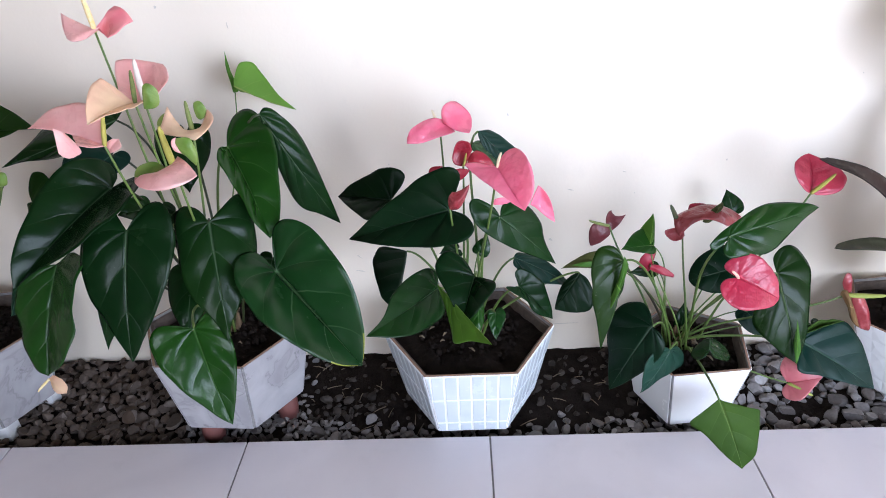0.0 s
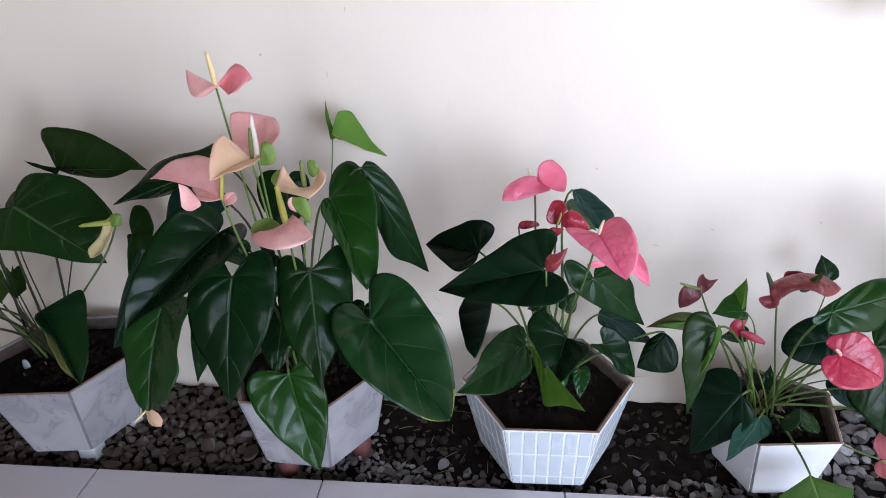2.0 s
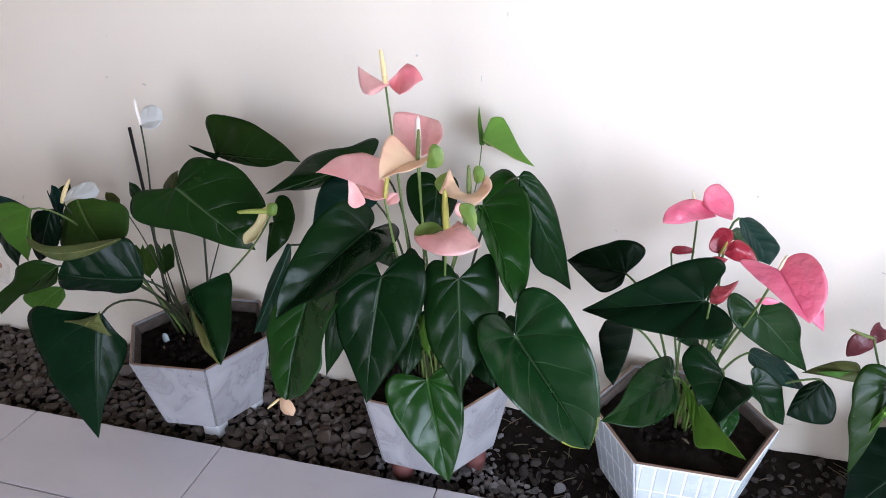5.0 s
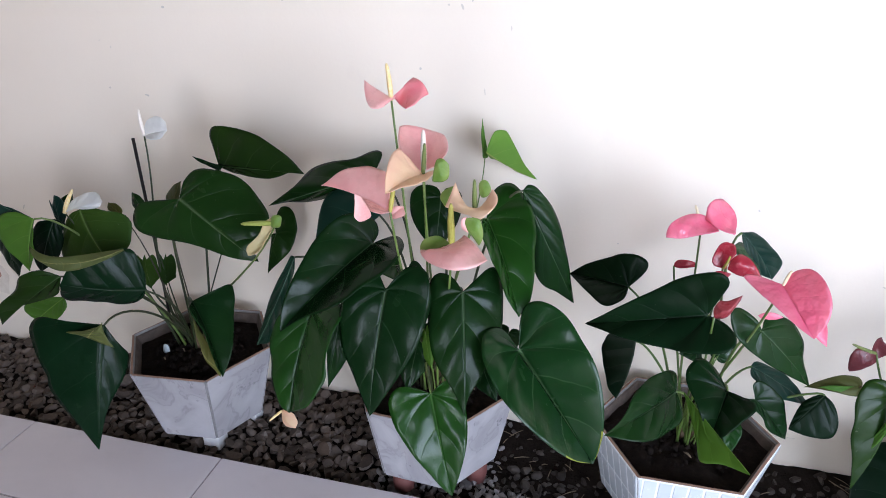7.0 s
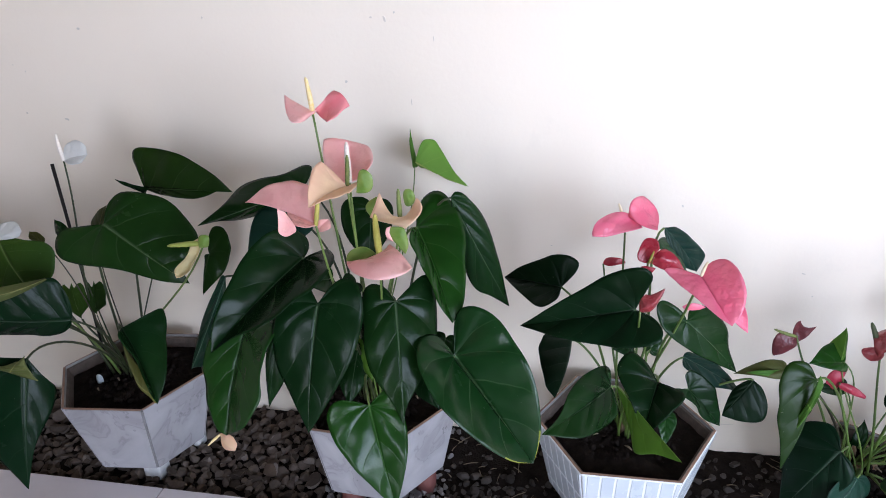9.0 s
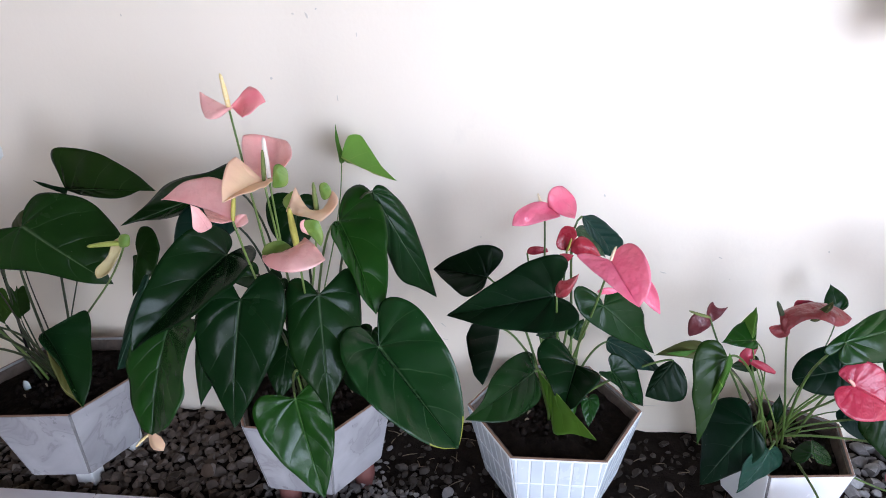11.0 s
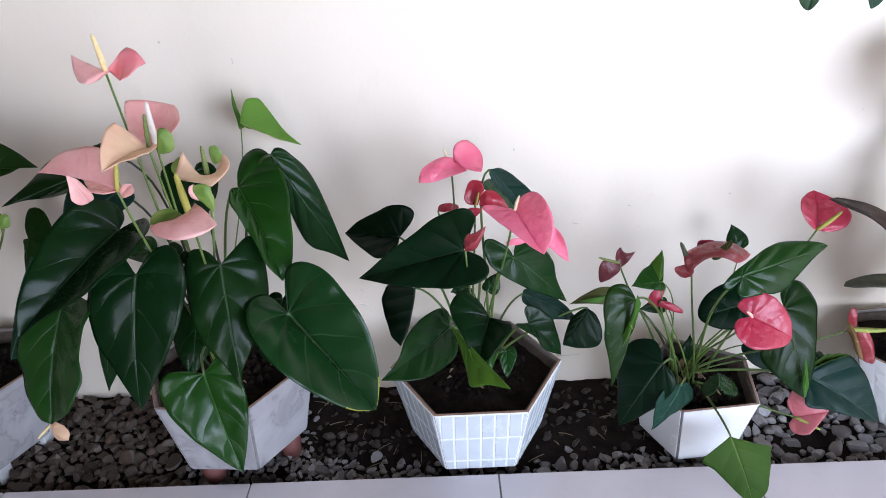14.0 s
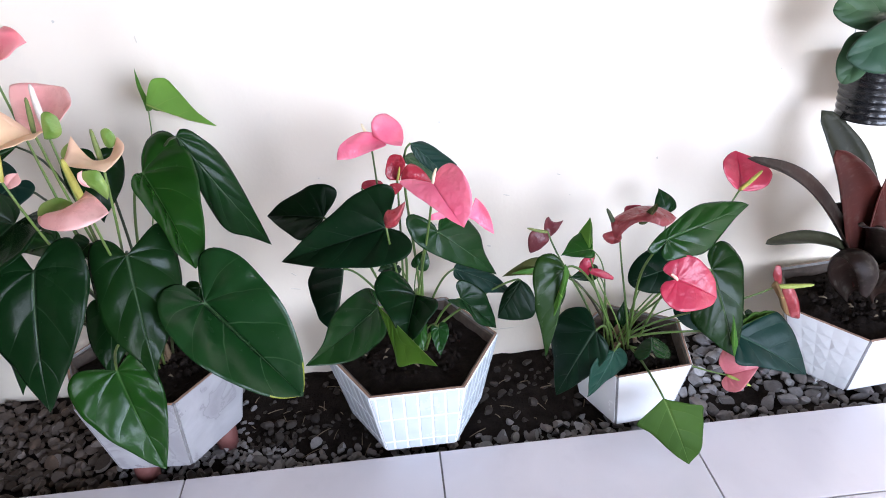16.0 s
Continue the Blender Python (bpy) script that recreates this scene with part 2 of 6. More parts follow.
MORTAR = plain("grey_mortar", (0.16, 0.15, 0.15), (0.27, 0.26, 0.26), 60.0, (0.75, 0.9), 0.7, 0.002)
TERRACOTTA = plain("terracotta", (0.12, 0.035, 0.030), (0.17, 0.06, 0.05), 45.0, (0.6, 0.8), 0.4, 0.002)
WHITE_PLASTIC = plain("white_foot", (0.66, 0.66, 0.66), (0.78, 0.78, 0.77), 50.0, (0.4, 0.55), 0.2, 0.001)
GROUT = plain("floor_grout", (0.16, 0.145, 0.135), (0.28, 0.26, 0.245), 60.0, (0.8, 0.95), 0.5, 0.001)
BLACK_PLASTIC = plain("black_plastic", (0.005, 0.005, 0.006), (0.012, 0.012, 0.012), 60.0, (0.14, 0.32), 0.2, 0.001)
WIRE = plain("galvanised_wire", (0.35, 0.35, 0.35), (0.5, 0.5, 0.5), 80.0, (0.35, 0.5), 0.2, 0.0005, 0.9)
GREY_STAIN = plain("grey_scuff", (0.60, 0.53, 0.45), (0.72, 0.65, 0.56), 120.0, (0.8, 0.9), 0.3, 0.001)
BARE_PLASTER = plain("bare_plaster", (0.70, 0.61, 0.50), (0.84, 0.76, 0.66), 60.0, (0.8, 0.95), 0.5, 0.002)
BARE_BRICK = plain("bare_brick", (0.42, 0.18, 0.11), (0.55, 0.30, 0.20), 90.0, (0.8, 0.95), 0.6, 0.002)
TWIG = plain("dry_twig", (0.10, 0.07, 0.045), (0.22, 0.17, 0.11), 90.0, (0.7, 0.9), 0.5, 0.001)
SHELL_CHIP = plain("pale_chip", (0.45, 0.52, 0.55), (0.62, 0.68, 0.70), 90.0, (0.4, 0.6), 0.4, 0.001)


def paint_material():
    m, nt, p = material("cream_wall_paint")
    cloud, fine, blotch = grain(nt, 1.3, 5.0), grain(nt, 120.0, 4.0), grain(nt, 6.0, 6.0, 0.65)
    col = ramp(nt, cloud, (0.3, (0.84, 0.742, 0.62)), (0.7, (0.87, 0.78, 0.66)))
    dirt = calc(nt, 'MULTIPLY', calc(nt, 'SUBTRACT', blotch, 0.60, clamp=True), 1.1)
    col = blend(nt, dirt, col, (0.58, 0.53, 0.46))
    speck = calc(nt, 'MULTIPLY', calc(nt, 'GREATER_THAN', grain(nt, 38.0, 1.0), 0.80), 0.6)
    col = blend(nt, speck, col, (0.45, 0.43, 0.40))
    nt.links.new(col, p.inputs["Base Color"])
    p.inputs["Roughness"].default_value = 0.62
    bumped(nt, p, calc(nt, 'ADD', calc(nt, 'MULTIPLY', fine, 0.5), calc(nt, 'MULTIPLY', grain(nt, 9.0, 4.0), 1.6)), 0.20, 0.0035)
    return m


def tile_material(name, low, high, vein=None, rough=0.12, scale=5.0):
    """Glazed tile, plain or with marble veins."""
    m, nt, p = material(name)
    info = nt.nodes.new("ShaderNodeObjectInfo")
    tc = nt.nodes.new("ShaderNodeTexCoord")
    shift = nt.nodes.new("ShaderNodeVectorMath")
    shift.operation = 'ADD'
    nt.links.new(tc.outputs["Object"], shift.inputs[0])
    far = nt.nodes.new("ShaderNodeCombineXYZ")
    nt.links.new(calc(nt, 'MULTIPLY', info.outputs["Random"], 31.0), far.inputs[0])
    nt.links.new(far.outputs[0], shift.inputs[1])
    n = nt.nodes.new("ShaderNodeTexNoise")
    nt.links.new(shift.outputs[0], n.inputs["Vector"])
    n.inputs["Scale"].default_value, n.inputs["Detail"].default_value = scale, 6.0
    n.inputs["Distortion"].default_value = 0.9
    col = ramp(nt, n.outputs["Fac"], (0.35, low), (0.65, high))
    if vein:
        ridge = calc(nt, 'ABSOLUTE', calc(nt, 'SUBTRACT', n.outputs["Fac"], 0.47))
        thin = calc(nt, 'MULTIPLY', calc(nt, 'SUBTRACT', 1.0, calc(nt, 'DIVIDE', ridge, 0.022), clamp=True), grain(nt, 8.0, 3.0))
        col = blend(nt, thin, col, vein)
    smear = grain(nt, 11.0, 5.0, 0.7)
    col = blend(nt, calc(nt, 'MULTIPLY', calc(nt, 'SUBTRACT', smear, 0.58, clamp=True), 0.8), col, tuple(c * 0.72 for c in low))
    nt.links.new(col, p.inputs["Base Color"])
    nt.links.new(calc(nt, 'MULTIPLY_ADD', smear, 0.22, rough - 0.06), p.inputs["Roughness"])
    bumped(nt, p, grain(nt, 22.0, 3.0), 0.06, 0.002)
    return m


PAINT = paint_material()
# south wall and ceiling are unseen, kept dark so the leaves reflect little
FAR_PAINT = plain("clay_paint", (0.17, 0.135, 0.10), (0.22, 0.175, 0.13), 2.0, (0.75, 0.9), 0.2, 0.003)
CEIL = plain("dark_ceiling", (0.040, 0.026, 0.015), (0.065, 0.042, 0.025), 3.0, (0.7, 0.85), 0.15, 0.002)
FLOOR_TILE = tile_material("floor_tile_white", (0.61, 0.565, 0.585), (0.67, 0.625, 0.645), None, 0.14, 3.0)
MARBLE = tile_material("marble_tile", (0.285, 0.274, 0.284), (0.395, 0.385, 0.396), (0.20, 0.19, 0.197), 0.25, 9.0)
WHITE_TILE = tile_material("white_tile", (0.78, 0.78, 0.78), (0.82, 0.82, 0.82), None, 0.2, 6.0)
MOSAIC = tile_material("mosaic_pale_blue", (0.53, 0.58, 0.615), (0.59, 0.635, 0.66), None, 0.2, 12.0)
MOSAIC_GROUT = plain("mosaic_white_grout", (0.74, 0.75, 0.75), (0.82, 0.82, 0.82), 90.0, (0.7, 0.85), 0.4, 0.001)


def stone_material(name, *stops):
    m, nt, p = material(name)
    geo = nt.nodes.new("ShaderNodeNewGeometry")
    base = ramp(nt, geo.outputs["Random Per Island"], *stops)
    g = grain(nt, 130.0, 5.0, 0.65)
    col = blend(nt, 0.5, base, ramp(nt, g, (0.3, 0.4), (0.7, 1.0)), 'MULTIPLY')
    col = blend(nt, calc(nt, 'MULTIPLY', calc(nt, 'SUBTRACT', grain(nt, 35.0, 3.0), 0.55, clamp=True), 1.0), col, (0.05, 0.037, 0.03))
    nt.links.new(col, p.inputs["Base Color"])
    p.inputs["Roughness"].default_value = 0.74
    p.inputs["Specular IOR Level"].default_value = 0.2
    bumped(nt, p, g, 0.5, 0.003)
    return m


GRAVEL_TAN = stone_material("tan_river_gravel", (0.0, (0.057, 0.041, 0.031)), (0.3, (0.111, 0.084, 0.068)), (0.6, (0.162, 0.128, 0.109)), (0.85, (0.101, 0.069, 0.050)), (1.0, (0.222, 0.185, 0.161)))
GRAVEL_DARK = stone_material("dark_brown_stone", (0.0, (0.020, 0.015, 0.012)), (0.3, (0.045, 0.036, 0.030)), (0.6, (0.075, 0.062, 0.054)), (0.85, (0.035, 0.027, 0.022)), (1.0, (0.12, 0.105, 0.095)))
GRAVEL_GREY = stone_material("grey_crushed_stone", (0.0, (0.115, 0.100, 0.093)), (0.3, (0.19, 0.174, 0.170)), (0.6, (0.285, 0.268, 0.268)), (0.85, (0.20, 0.172, 0.157)), (1.0, (0.41, 0.393, 0.39)))


def strap_material(name, dark, warm):
    m, nt, p = material(name)
    info = nt.nodes.new("ShaderNodeObjectInfo")
    mixv = calc(nt, 'ADD', calc(nt, 'MULTIPLY', grain(nt, 7.0, 4.0), 1.3), calc(nt, 'MULTIPLY_ADD', info.outputs["Random"], 0.4, -0.5), clamp=True)
    col = blend(nt, mixv, dark, warm)
    col = blend(nt, calc(nt, 'MULTIPLY', calc(nt, 'SUBTRACT', grain(nt, 60.0, 3.0), 0.55, clamp=True), 1.0), col, (0.16, 0.15, 0.12))
    nt.links.new(col, p.inputs["Base Color"])
    nt.links.new(calc(nt, 'MULTIPLY_ADD', grain(nt, 25.0, 3.0), 0.25, 0.36), p.inputs["Roughness"])
    p.inputs["Specular IOR Level"].default_value = 0.13
    bumped(nt, p, grain(nt, 120.0, 2.0), 0.25, 0.001)
    return m


STRAP = {
    "plum": strap_material("strap_plum", (0.0085, 0.0055, 0.004), (0.027, 0.010, 0.0065)),
    "red": strap_material("strap_red", (0.025, 0.0075, 0.0055), (0.090, 0.019, 0.014)),
    "olive": strap_material("strap_brown_green", (0.017, 0.017, 0.009), (0.042, 0.043, 0.022)),
}

# ---- mesh helpers ----
def mesh_object(name, verts, faces, mat, parent=None, smooth=True, label="", uvs=None, origin=(0, 0, 0)):
    """One mesh object; verts are in world metres, origin is where its thing stands."""
    me = bpy.data.meshes.new(name)
    o = Vector(origin)
    me.from_pydata([tuple(Vector(v) - o) for v in verts], [], faces)
    mats = mat if isinstance(mat, (list, tuple)) else [mat]
    for one in mats:
        me.materials.append(one)
    if smooth:
        me.polygons.foreach_set("use_smooth", [True] * len(me.polygons))
    if uvs is not None:
        layer = me.uv_layers.new(name="blade")
        for loop in me.loops:
            layer.data[loop.index].uv = uvs[loop.vertex_index]
    me.update()
    ob = new(name, me)
    if parent is not None:
        ob.parent = parent
    else:
        ob.location = o
    return tagged(ob, label)


def from_bm(name, bm, mat, parent=None, smooth=False, label=""):
    me = bpy.data.meshes.new(name)
    bmesh.ops.recalc_face_normals(bm, faces=bm.faces)
    bm.to_mesh(me)
    bm.free()
    for one in (mat if isinstance(mat, (list, tuple)) else [mat]):
        me.materials.append(one)
    if smooth:
        me.polygons.foreach_set("use_smooth", [True] * len(me.polygons))
    ob = new(name, me)
    ob.parent = parent
    return tagged(ob, label)


def box_bm(x0, y0, z0, x1, y1, z1, bevel=0.0):
    bm = bmesh.new()
    bmesh.ops.create_cube(bm, size=1.0)
    for v in bm.verts:
        v.co = Vector(((x0 + x1) / 2 + v.co.x * (x1 - x0), (y0 + y1) / 2 + v.co.y * (y1 - y0), (z0 + z1) / 2 + v.co.z * (z1 - z0)))
    if bevel:
        bmesh.ops.bevel(bm, geom=list(bm.edges), offset=bevel, segments=2, affect='EDGES', profile=0.6)
    return bm


def empty(name, at, label, category, group=""):
    ob = new(name)
    ob.empty_display_size = 0.05
    ob.location = at
    return tagged(ob, label, category, group)


def tube_data(points, radii, sides=8, cap=True):
    pts = [Vector(p) for p in points]
    verts, faces = [], []
    side = Vector((0.31, 0.95, 0.05))
    for i, p in enumerate(pts):
        way = (pts[min(i + 1, len(pts) - 1)] - pts[max(i - 1, 0)]).normalized()
        a = way.cross(side)
        if a.length < 0.05:
            a = way.cross(Vector((1, 0, 0)))
        a.normalize()
        b = way.cross(a)
        for k in range(sides):
            w = 2 * math.pi * k / sides
            verts.append(p + radii[i] * (math.cos(w) * a + math.sin(w) * b))
    for i in range(len(pts) - 1):
        for k in range(sides):
            n = (k + 1) % sides
            faces.append((i * sides + k, i * sides + n, (i + 1) * sides + n, (i + 1) * sides + k))
    if cap:
        faces.append(tuple(reversed(range(sides))))
        faces.append(tuple(range((len(pts) - 1) * sides, len(pts) * sides)))
    return verts, faces


def bezier(a, b, c, d, n=12):
    a, b, c, d = Vector(a), Vector(b), Vector(c), Vector(d)
    out = []
    for i in range(n + 1):
        t = i / n
        out.append(a * (1 - t) ** 3 + b * (3 * t * (1 - t) ** 2) + c * (3 * t * t * (1 - t)) + d * t ** 3)
    return out


# half outline of a heart-shaped leaf, from the tip round to the notch at the stalk
HEART = ((1.0, 0.0), (0.965, 0.035), (0.90, 0.125), (0.82, 0.27), (0.72, 0.45), (0.60, 0.64), (0.47, 0.80), (0.33, 0.92), (0.18, 0.985),
         (0.04, 1.0), (-0.09, 0.95), (-0.19, 0.84), (-0.255, 0.68), (-0.28, 0.48), (-0.27, 0.28), (-0.215, 0.12), (-0.11, 0.04), (0.0, 0.0))
BLUNT = ((1.0, 0.0), (0.99, 0.10), (0.96, 0.24), (0.89, 0.42), (0.80, 0.58), (0.68, 0.74), (0.54, 0.86), (0.38, 0.95), (0.20, 1.0),
         (0.04, 1.0), (-0.09, 0.95), (-0.19, 0.84), (-0.255, 0.68), (-0.28, 0.48), (-0.27, 0.28), (-0.215, 0.12), (-0.11, 0.04), (0.0, 0.0))
RINGS = (0.0, 0.10, 0.24, 0.42, 0.60, 0.77, 0.91, 1.0)


def smooth_outline(points, n=42):
    """Even steps along a Catmull-Rom line through the outline's points."""
    p = [Vector((x, y, 0)) for x, y in points]
    p = [2 * p[0] - p[1]] + p + [2 * p[-1] - p[-2]]
    out = []
    for i in range(n + 1):
        u = i / n * (len(points) - 1)
        k = min(int(u), len(points) - 2)
        t = u - k
        a, b, c, d = p[k], p[k + 1], p[k + 2], p[k + 3]
        q = 0.5 * (2 * b + (c - a) * t + (2 * a - 5 * b + 4 * c - d) * t * t + (3 * b - a - 3 * c + d) * t ** 3)
        out.append((q.x, max(0.0, q.y)))
    return out


HEART_FINE, BLUNT_FINE = smooth_outline(HEART), smooth_outline(BLUNT)


def even_curve(points, n):
    """n even steps along a smooth line through the points."""
    p = [2 * points[0] - points[1]] + list(points) + [2 * points[-1] - points[-2]]
    fine = []
    for k in range(len(points) - 1):
        a, b, c, d = p[k:k + 4]
        for j in range(12):
            t = j / 12
            fine.append(0.5 * (2 * b + (c - a) * t + (2 * a - 5 * b + 4 * c - d) * t * t + (3 * b - a - 3 * c + d) * t ** 3))
    fine.append(points[-1].copy())
    run = [0.0]
    for a, b in zip(fine, fine[1:]):
        run.append(run[-1] + (b - a).length)
    out, k = [], 0
    for i in range(n + 1):
        goal = run[-1] * i / n
        while k < len(fine) - 2 and run[k + 1] < goal:
            k += 1
        out.append(fine[k].lerp(fine[k + 1], (goal - run[k]) / max(1e-9, run[k + 1] - run[k])))
    return out


def blade_data(base, tip, left, right, lobe=1.0, cup=0.08, arch=0.05, outline=HEART_FINE, wave=0.03, seed=0):
    """A heart-shaped blade hinged on its midrib: base is where the stalk joins, left and right lie on the widest margins."""
    B, T, L, R = (Vector(v) for v in (base, tip, left, right))
    axis = T - B
    size = axis.length
    axis.normalize()
    sides = []
    for s in (L, R):
        d = s - B
        sides.append(d - axis * d.dot(axis))
    face = (sides[0].normalized().cross(axis) - sides[1].normalized().cross(axis))
    if face.length < 1e-4:
        face = Vector((0, -1, 0.6))
    face.normalize()
    if face.dot(Vector((0.0, -1.0, 0.7))) < 0:
        face = -face
    rnd = random.Random(seed)
    ph = [rnd.uniform(0, 6.28) for _ in range(4)]
    verts, uvs, faces = [], [], []
    n = len(outline)
    for s, out in enumerate(sides):
        half = out.length
        sign = -1 if s == 0 else 1
        for i, (mx, my) in enumerate(outline):
            if mx < 0:
                mx *= lobe
            sx = max(0.0, mx - 0.32 * my) if mx > 0 else 0.0
            for r in RINGS:
                x, y = sx + (mx - sx) * r, my * r
                lift = arch * size * (1 - (2 * min(max(x, -0.3), 1.0) - 1) ** 2)
                lift -= cup * size * (y * y) * (0.6 + 0.4 * (1 - x))
                # the midrib lies in a soft fold
                lift += 0.030 * size * (min(y / 0.30, 1.0) - 1.0) * max(0.0, 1 - abs(x)) * max(0.0, min(1.0, 1 + 6 * x))
                lift += wave * size * r * r * math.sin(7.0 * mx + ph[0] + sign * ph[1]) * my
                lift -= 0.05 * size * max(0.0, x - 0.8) * 5 * max(0.0, x - 0.8) * 5 * 0.5
                # the blade swells between its side veins
                lift += 0.015 * size * abs(math.sin(math.pi * VEINS * i / (n - 1))) * (6.75 * r * r * (1 - r)) * min(1.0, my * 2) * max(0.0, min(1.0, 4.0 * (0.66 - i / (n - 1))))
                turn = wave * 0.6 * half * r * math.sin(4.0 * mx + ph[2] + sign * ph[3]) * my
                verts.append(B + axis * (x * size) + out * y + face * lift + axis * turn)
                uvs.append((i / (n - 1), sign * r * (1.0 if my > 0 else 0.0)))
        off = s * n * len(RINGS)
        w = len(RINGS)
        for i in range(n - 1):
            for k in range(w - 1):
                a, b, c, d = off + i * w + k, off + (i + 1) * w + k, off + (i + 1) * w + k + 1, off + i * w + k + 1
                quad = (a, b, c, d) if s == 0 else (d, c, b, a)
                if k == 0 and (verts[a] - verts[b]).length < 1e-6:
                    quad = (a, c, d) if s == 0 else (d, c, a)
                faces.append(quad)
    return verts, faces, uvs, axis, face, size


def weld(ob, thick):
    """Joins the two halves of a blade along the midrib and gives it its thickness."""
    bm = bmesh.new()
    bm.from_mesh(ob.data)
    bmesh.ops.remove_doubles(bm, verts=bm.verts, dist=1e-5)
    bmesh.ops.dissolve_degenerate(bm, edges=bm.edges, dist=1e-6)
    bmesh.ops.recalc_face_normals(bm, faces=bm.faces)
    bm.to_mesh(ob.data)
    bm.free()
    mod = ob.modifiers.new("thickness", 'SOLIDIFY')
    mod.thickness, mod.offset = thick, 0.0
    return ob


count = [0]
CROWNS = {}
STEMS = {}


def stalk(thing, under, end, way, name, mat, radius, bend=1.0):
    """A stalk that rises from the crown of the plant and bends over to the blade or flower."""
    count[0] += 1
    rnd = random.Random(900 + count[0])
    c, spread = CROWNS[thing.name]
    to = Vector(end) - c
    flat = Vector((to.x, to.y, 0))
    if flat.length > 1e-4:
        flat.normalize()
    start = c + flat * spread * rnd.uniform(0.3, 1.0) + Vector((rnd.uniform(-1, 1), rnd.uniform(-1, 1), 0)) * spread * 0.5
    high = max(0.03, Vector(end).z - start.z)
    p1 = start + Vector((0, 0, 1)) * (0.45 * high) + flat * (0.10 * to.length)
    back = Vector(way) * -1.0
    p2 = Vector(end) + back * (0.16 * to.length * bend) + (start - Vector(end)) * (0.16 if bend >= 1.0 else 0.34)
    pts = bezier(start, p1, p2, end, 14)
    n = len(pts)
    v, f = tube_data(pts, [radius * (1.25 - 0.45 * i / (n - 1)) for i in range(n)], 7)
    return mesh_object(name, v, f, mat, under, origin=thing.location)


def leaf(thing, look_of, base, tip, left, right, lobe=1.0, cup=0.07, arch=0.05, blunt=0, stem=1):
    count[0] += 1
    out = BLUNT_FINE if blunt else HEART_FINE
    v, f, uv, axis, face, size = blade_data(base, tip, left, right, lobe, cup, arch, out, 0.042, count[0])
    ob = mesh_object("leaf", v, f, LEAF[look_of], thing, uvs=uv, origin=thing.location)
    weld(ob, 0.0009)
    if stem:
        mat = STALK_LIGHT if look_of in ("bright", "light") else (STALK_DARK if look_of == "olive" else STEMS[thing.name])
        stalk(thing, ob, base, axis, "leaf_stalk", mat, 0.0024 if size > 0.08 else 0.0014)
    return ob


def heart_blade(thing, name, mat, base, tip, left, right, arch, cup, puff, thick, parent=None):
    """A heart-shaped blade: the margin of each half bows from the tip through a few points round the lobe to the stalk."""
    count[0] += 1
    rnd = random.Random(count[0])
    ph = [rnd.uniform(0, 6.28) for _ in range(4)]
    B, T = Vector(base), Vector(tip)
    axis = T - B
    size = axis.length
    axis.normalize()
    halves = [[T] + [Vector(p) for p in side] + [B] for side in (left, right)]
    across = []
    for pts in halves:
        offs = [p - B - axis * (p - B).dot(axis) for p in pts]
        across.append(max(offs, key=lambda v: v.length))
    face = across[0].normalized().cross(axis) - across[1].normalized().cross(axis)
    if face.length < 0.2:
        face = Vector((0, -1, 0.6)) - axis * Vector((0, -1, 0.6)).dot(axis)
    face.normalize()
    if face.dot(Vector((0.0, -1.0, 0.7))) < 0:
        face = -face
    n, w = 48, len(RINGS)
    verts, uvs, faces = [], [], []
    for s, pts in enumerate(halves):
        half = across[s].length
        sign = -1 if s == 0 else 1
        margin = even_curve(pts, n)
        for i, p in enumerate(margin):
            u = (p - B).dot(axis) / size
            off = p - B - axis * (u * size)
            my = min(1.0, off.length / half)
            sx = min(1.0, max(0.0, u - 0.30 * my)) if u > 0 else 0.0
            for r in RINGS:
                x, y = sx + (u - sx) * r, my * r
                xa = min(max(x, -0.3), 1.0)
                lift = arch * size * (1 - (2 * xa - 1) ** 2) * (1 - 0.5 * y * y) - cup * half * y * y
                lift += (0.026 * math.sin(7.0 * u + ph[0] + sign * ph[1]) + 0.008 * math.sin(21.0 * u + ph[2])) * size * r * r * my
                lift += 0.012 * size * math.sin(9.0 * x + ph[2]) * math.sin(5.0 * y + ph[3]) * r
                # the blade swells between its side veins
                lift += 0.009 * puff * size * abs(math.sin(math.pi * VEINS * i / n)) * (6.75 * r * r * (1 - r)) * min(1.0, my * 2)
                verts.append((B + axis * (sx * size)).lerp(p, r) + face * lift)
                uvs.append((i / n, sign * r * (1.0 if 0 < i < n else 0.0)))
        start = s * (n + 1) * w
        for i in range(n):
            for k in range(w - 1):
                a, b, c, d = start + i * w + k, start + (i + 1) * w + k, start + (i + 1) * w + k + 1, start + i * w + k + 1
                faces.append((a, b, c, d) if s == 0 else (d, c, b, a))
    ob = mesh_object(name, verts, faces, mat, parent or thing, uvs=uvs, origin=thing.location)
    return weld(ob, thick), axis, face, size


def heart_leaf(thing, look_of, base, tip, left, right, arch=0.05, cup=0.07, puff=1.0, stem=1):
    ob, axis, face, size = heart_blade(thing, "leaf", LEAF[look_of], base, tip, left, right, arch, cup, puff, 0.0009)
    if stem:
        mat = STALK_LIGHT if look_of in ("bright", "light") else (STALK_DARK if look_of == "olive" else STEMS[thing.name])
        stalk(thing, ob, base, axis, "leaf_stalk", mat, 0.0024 if size > 0.08 else 0.0014)
    return ob


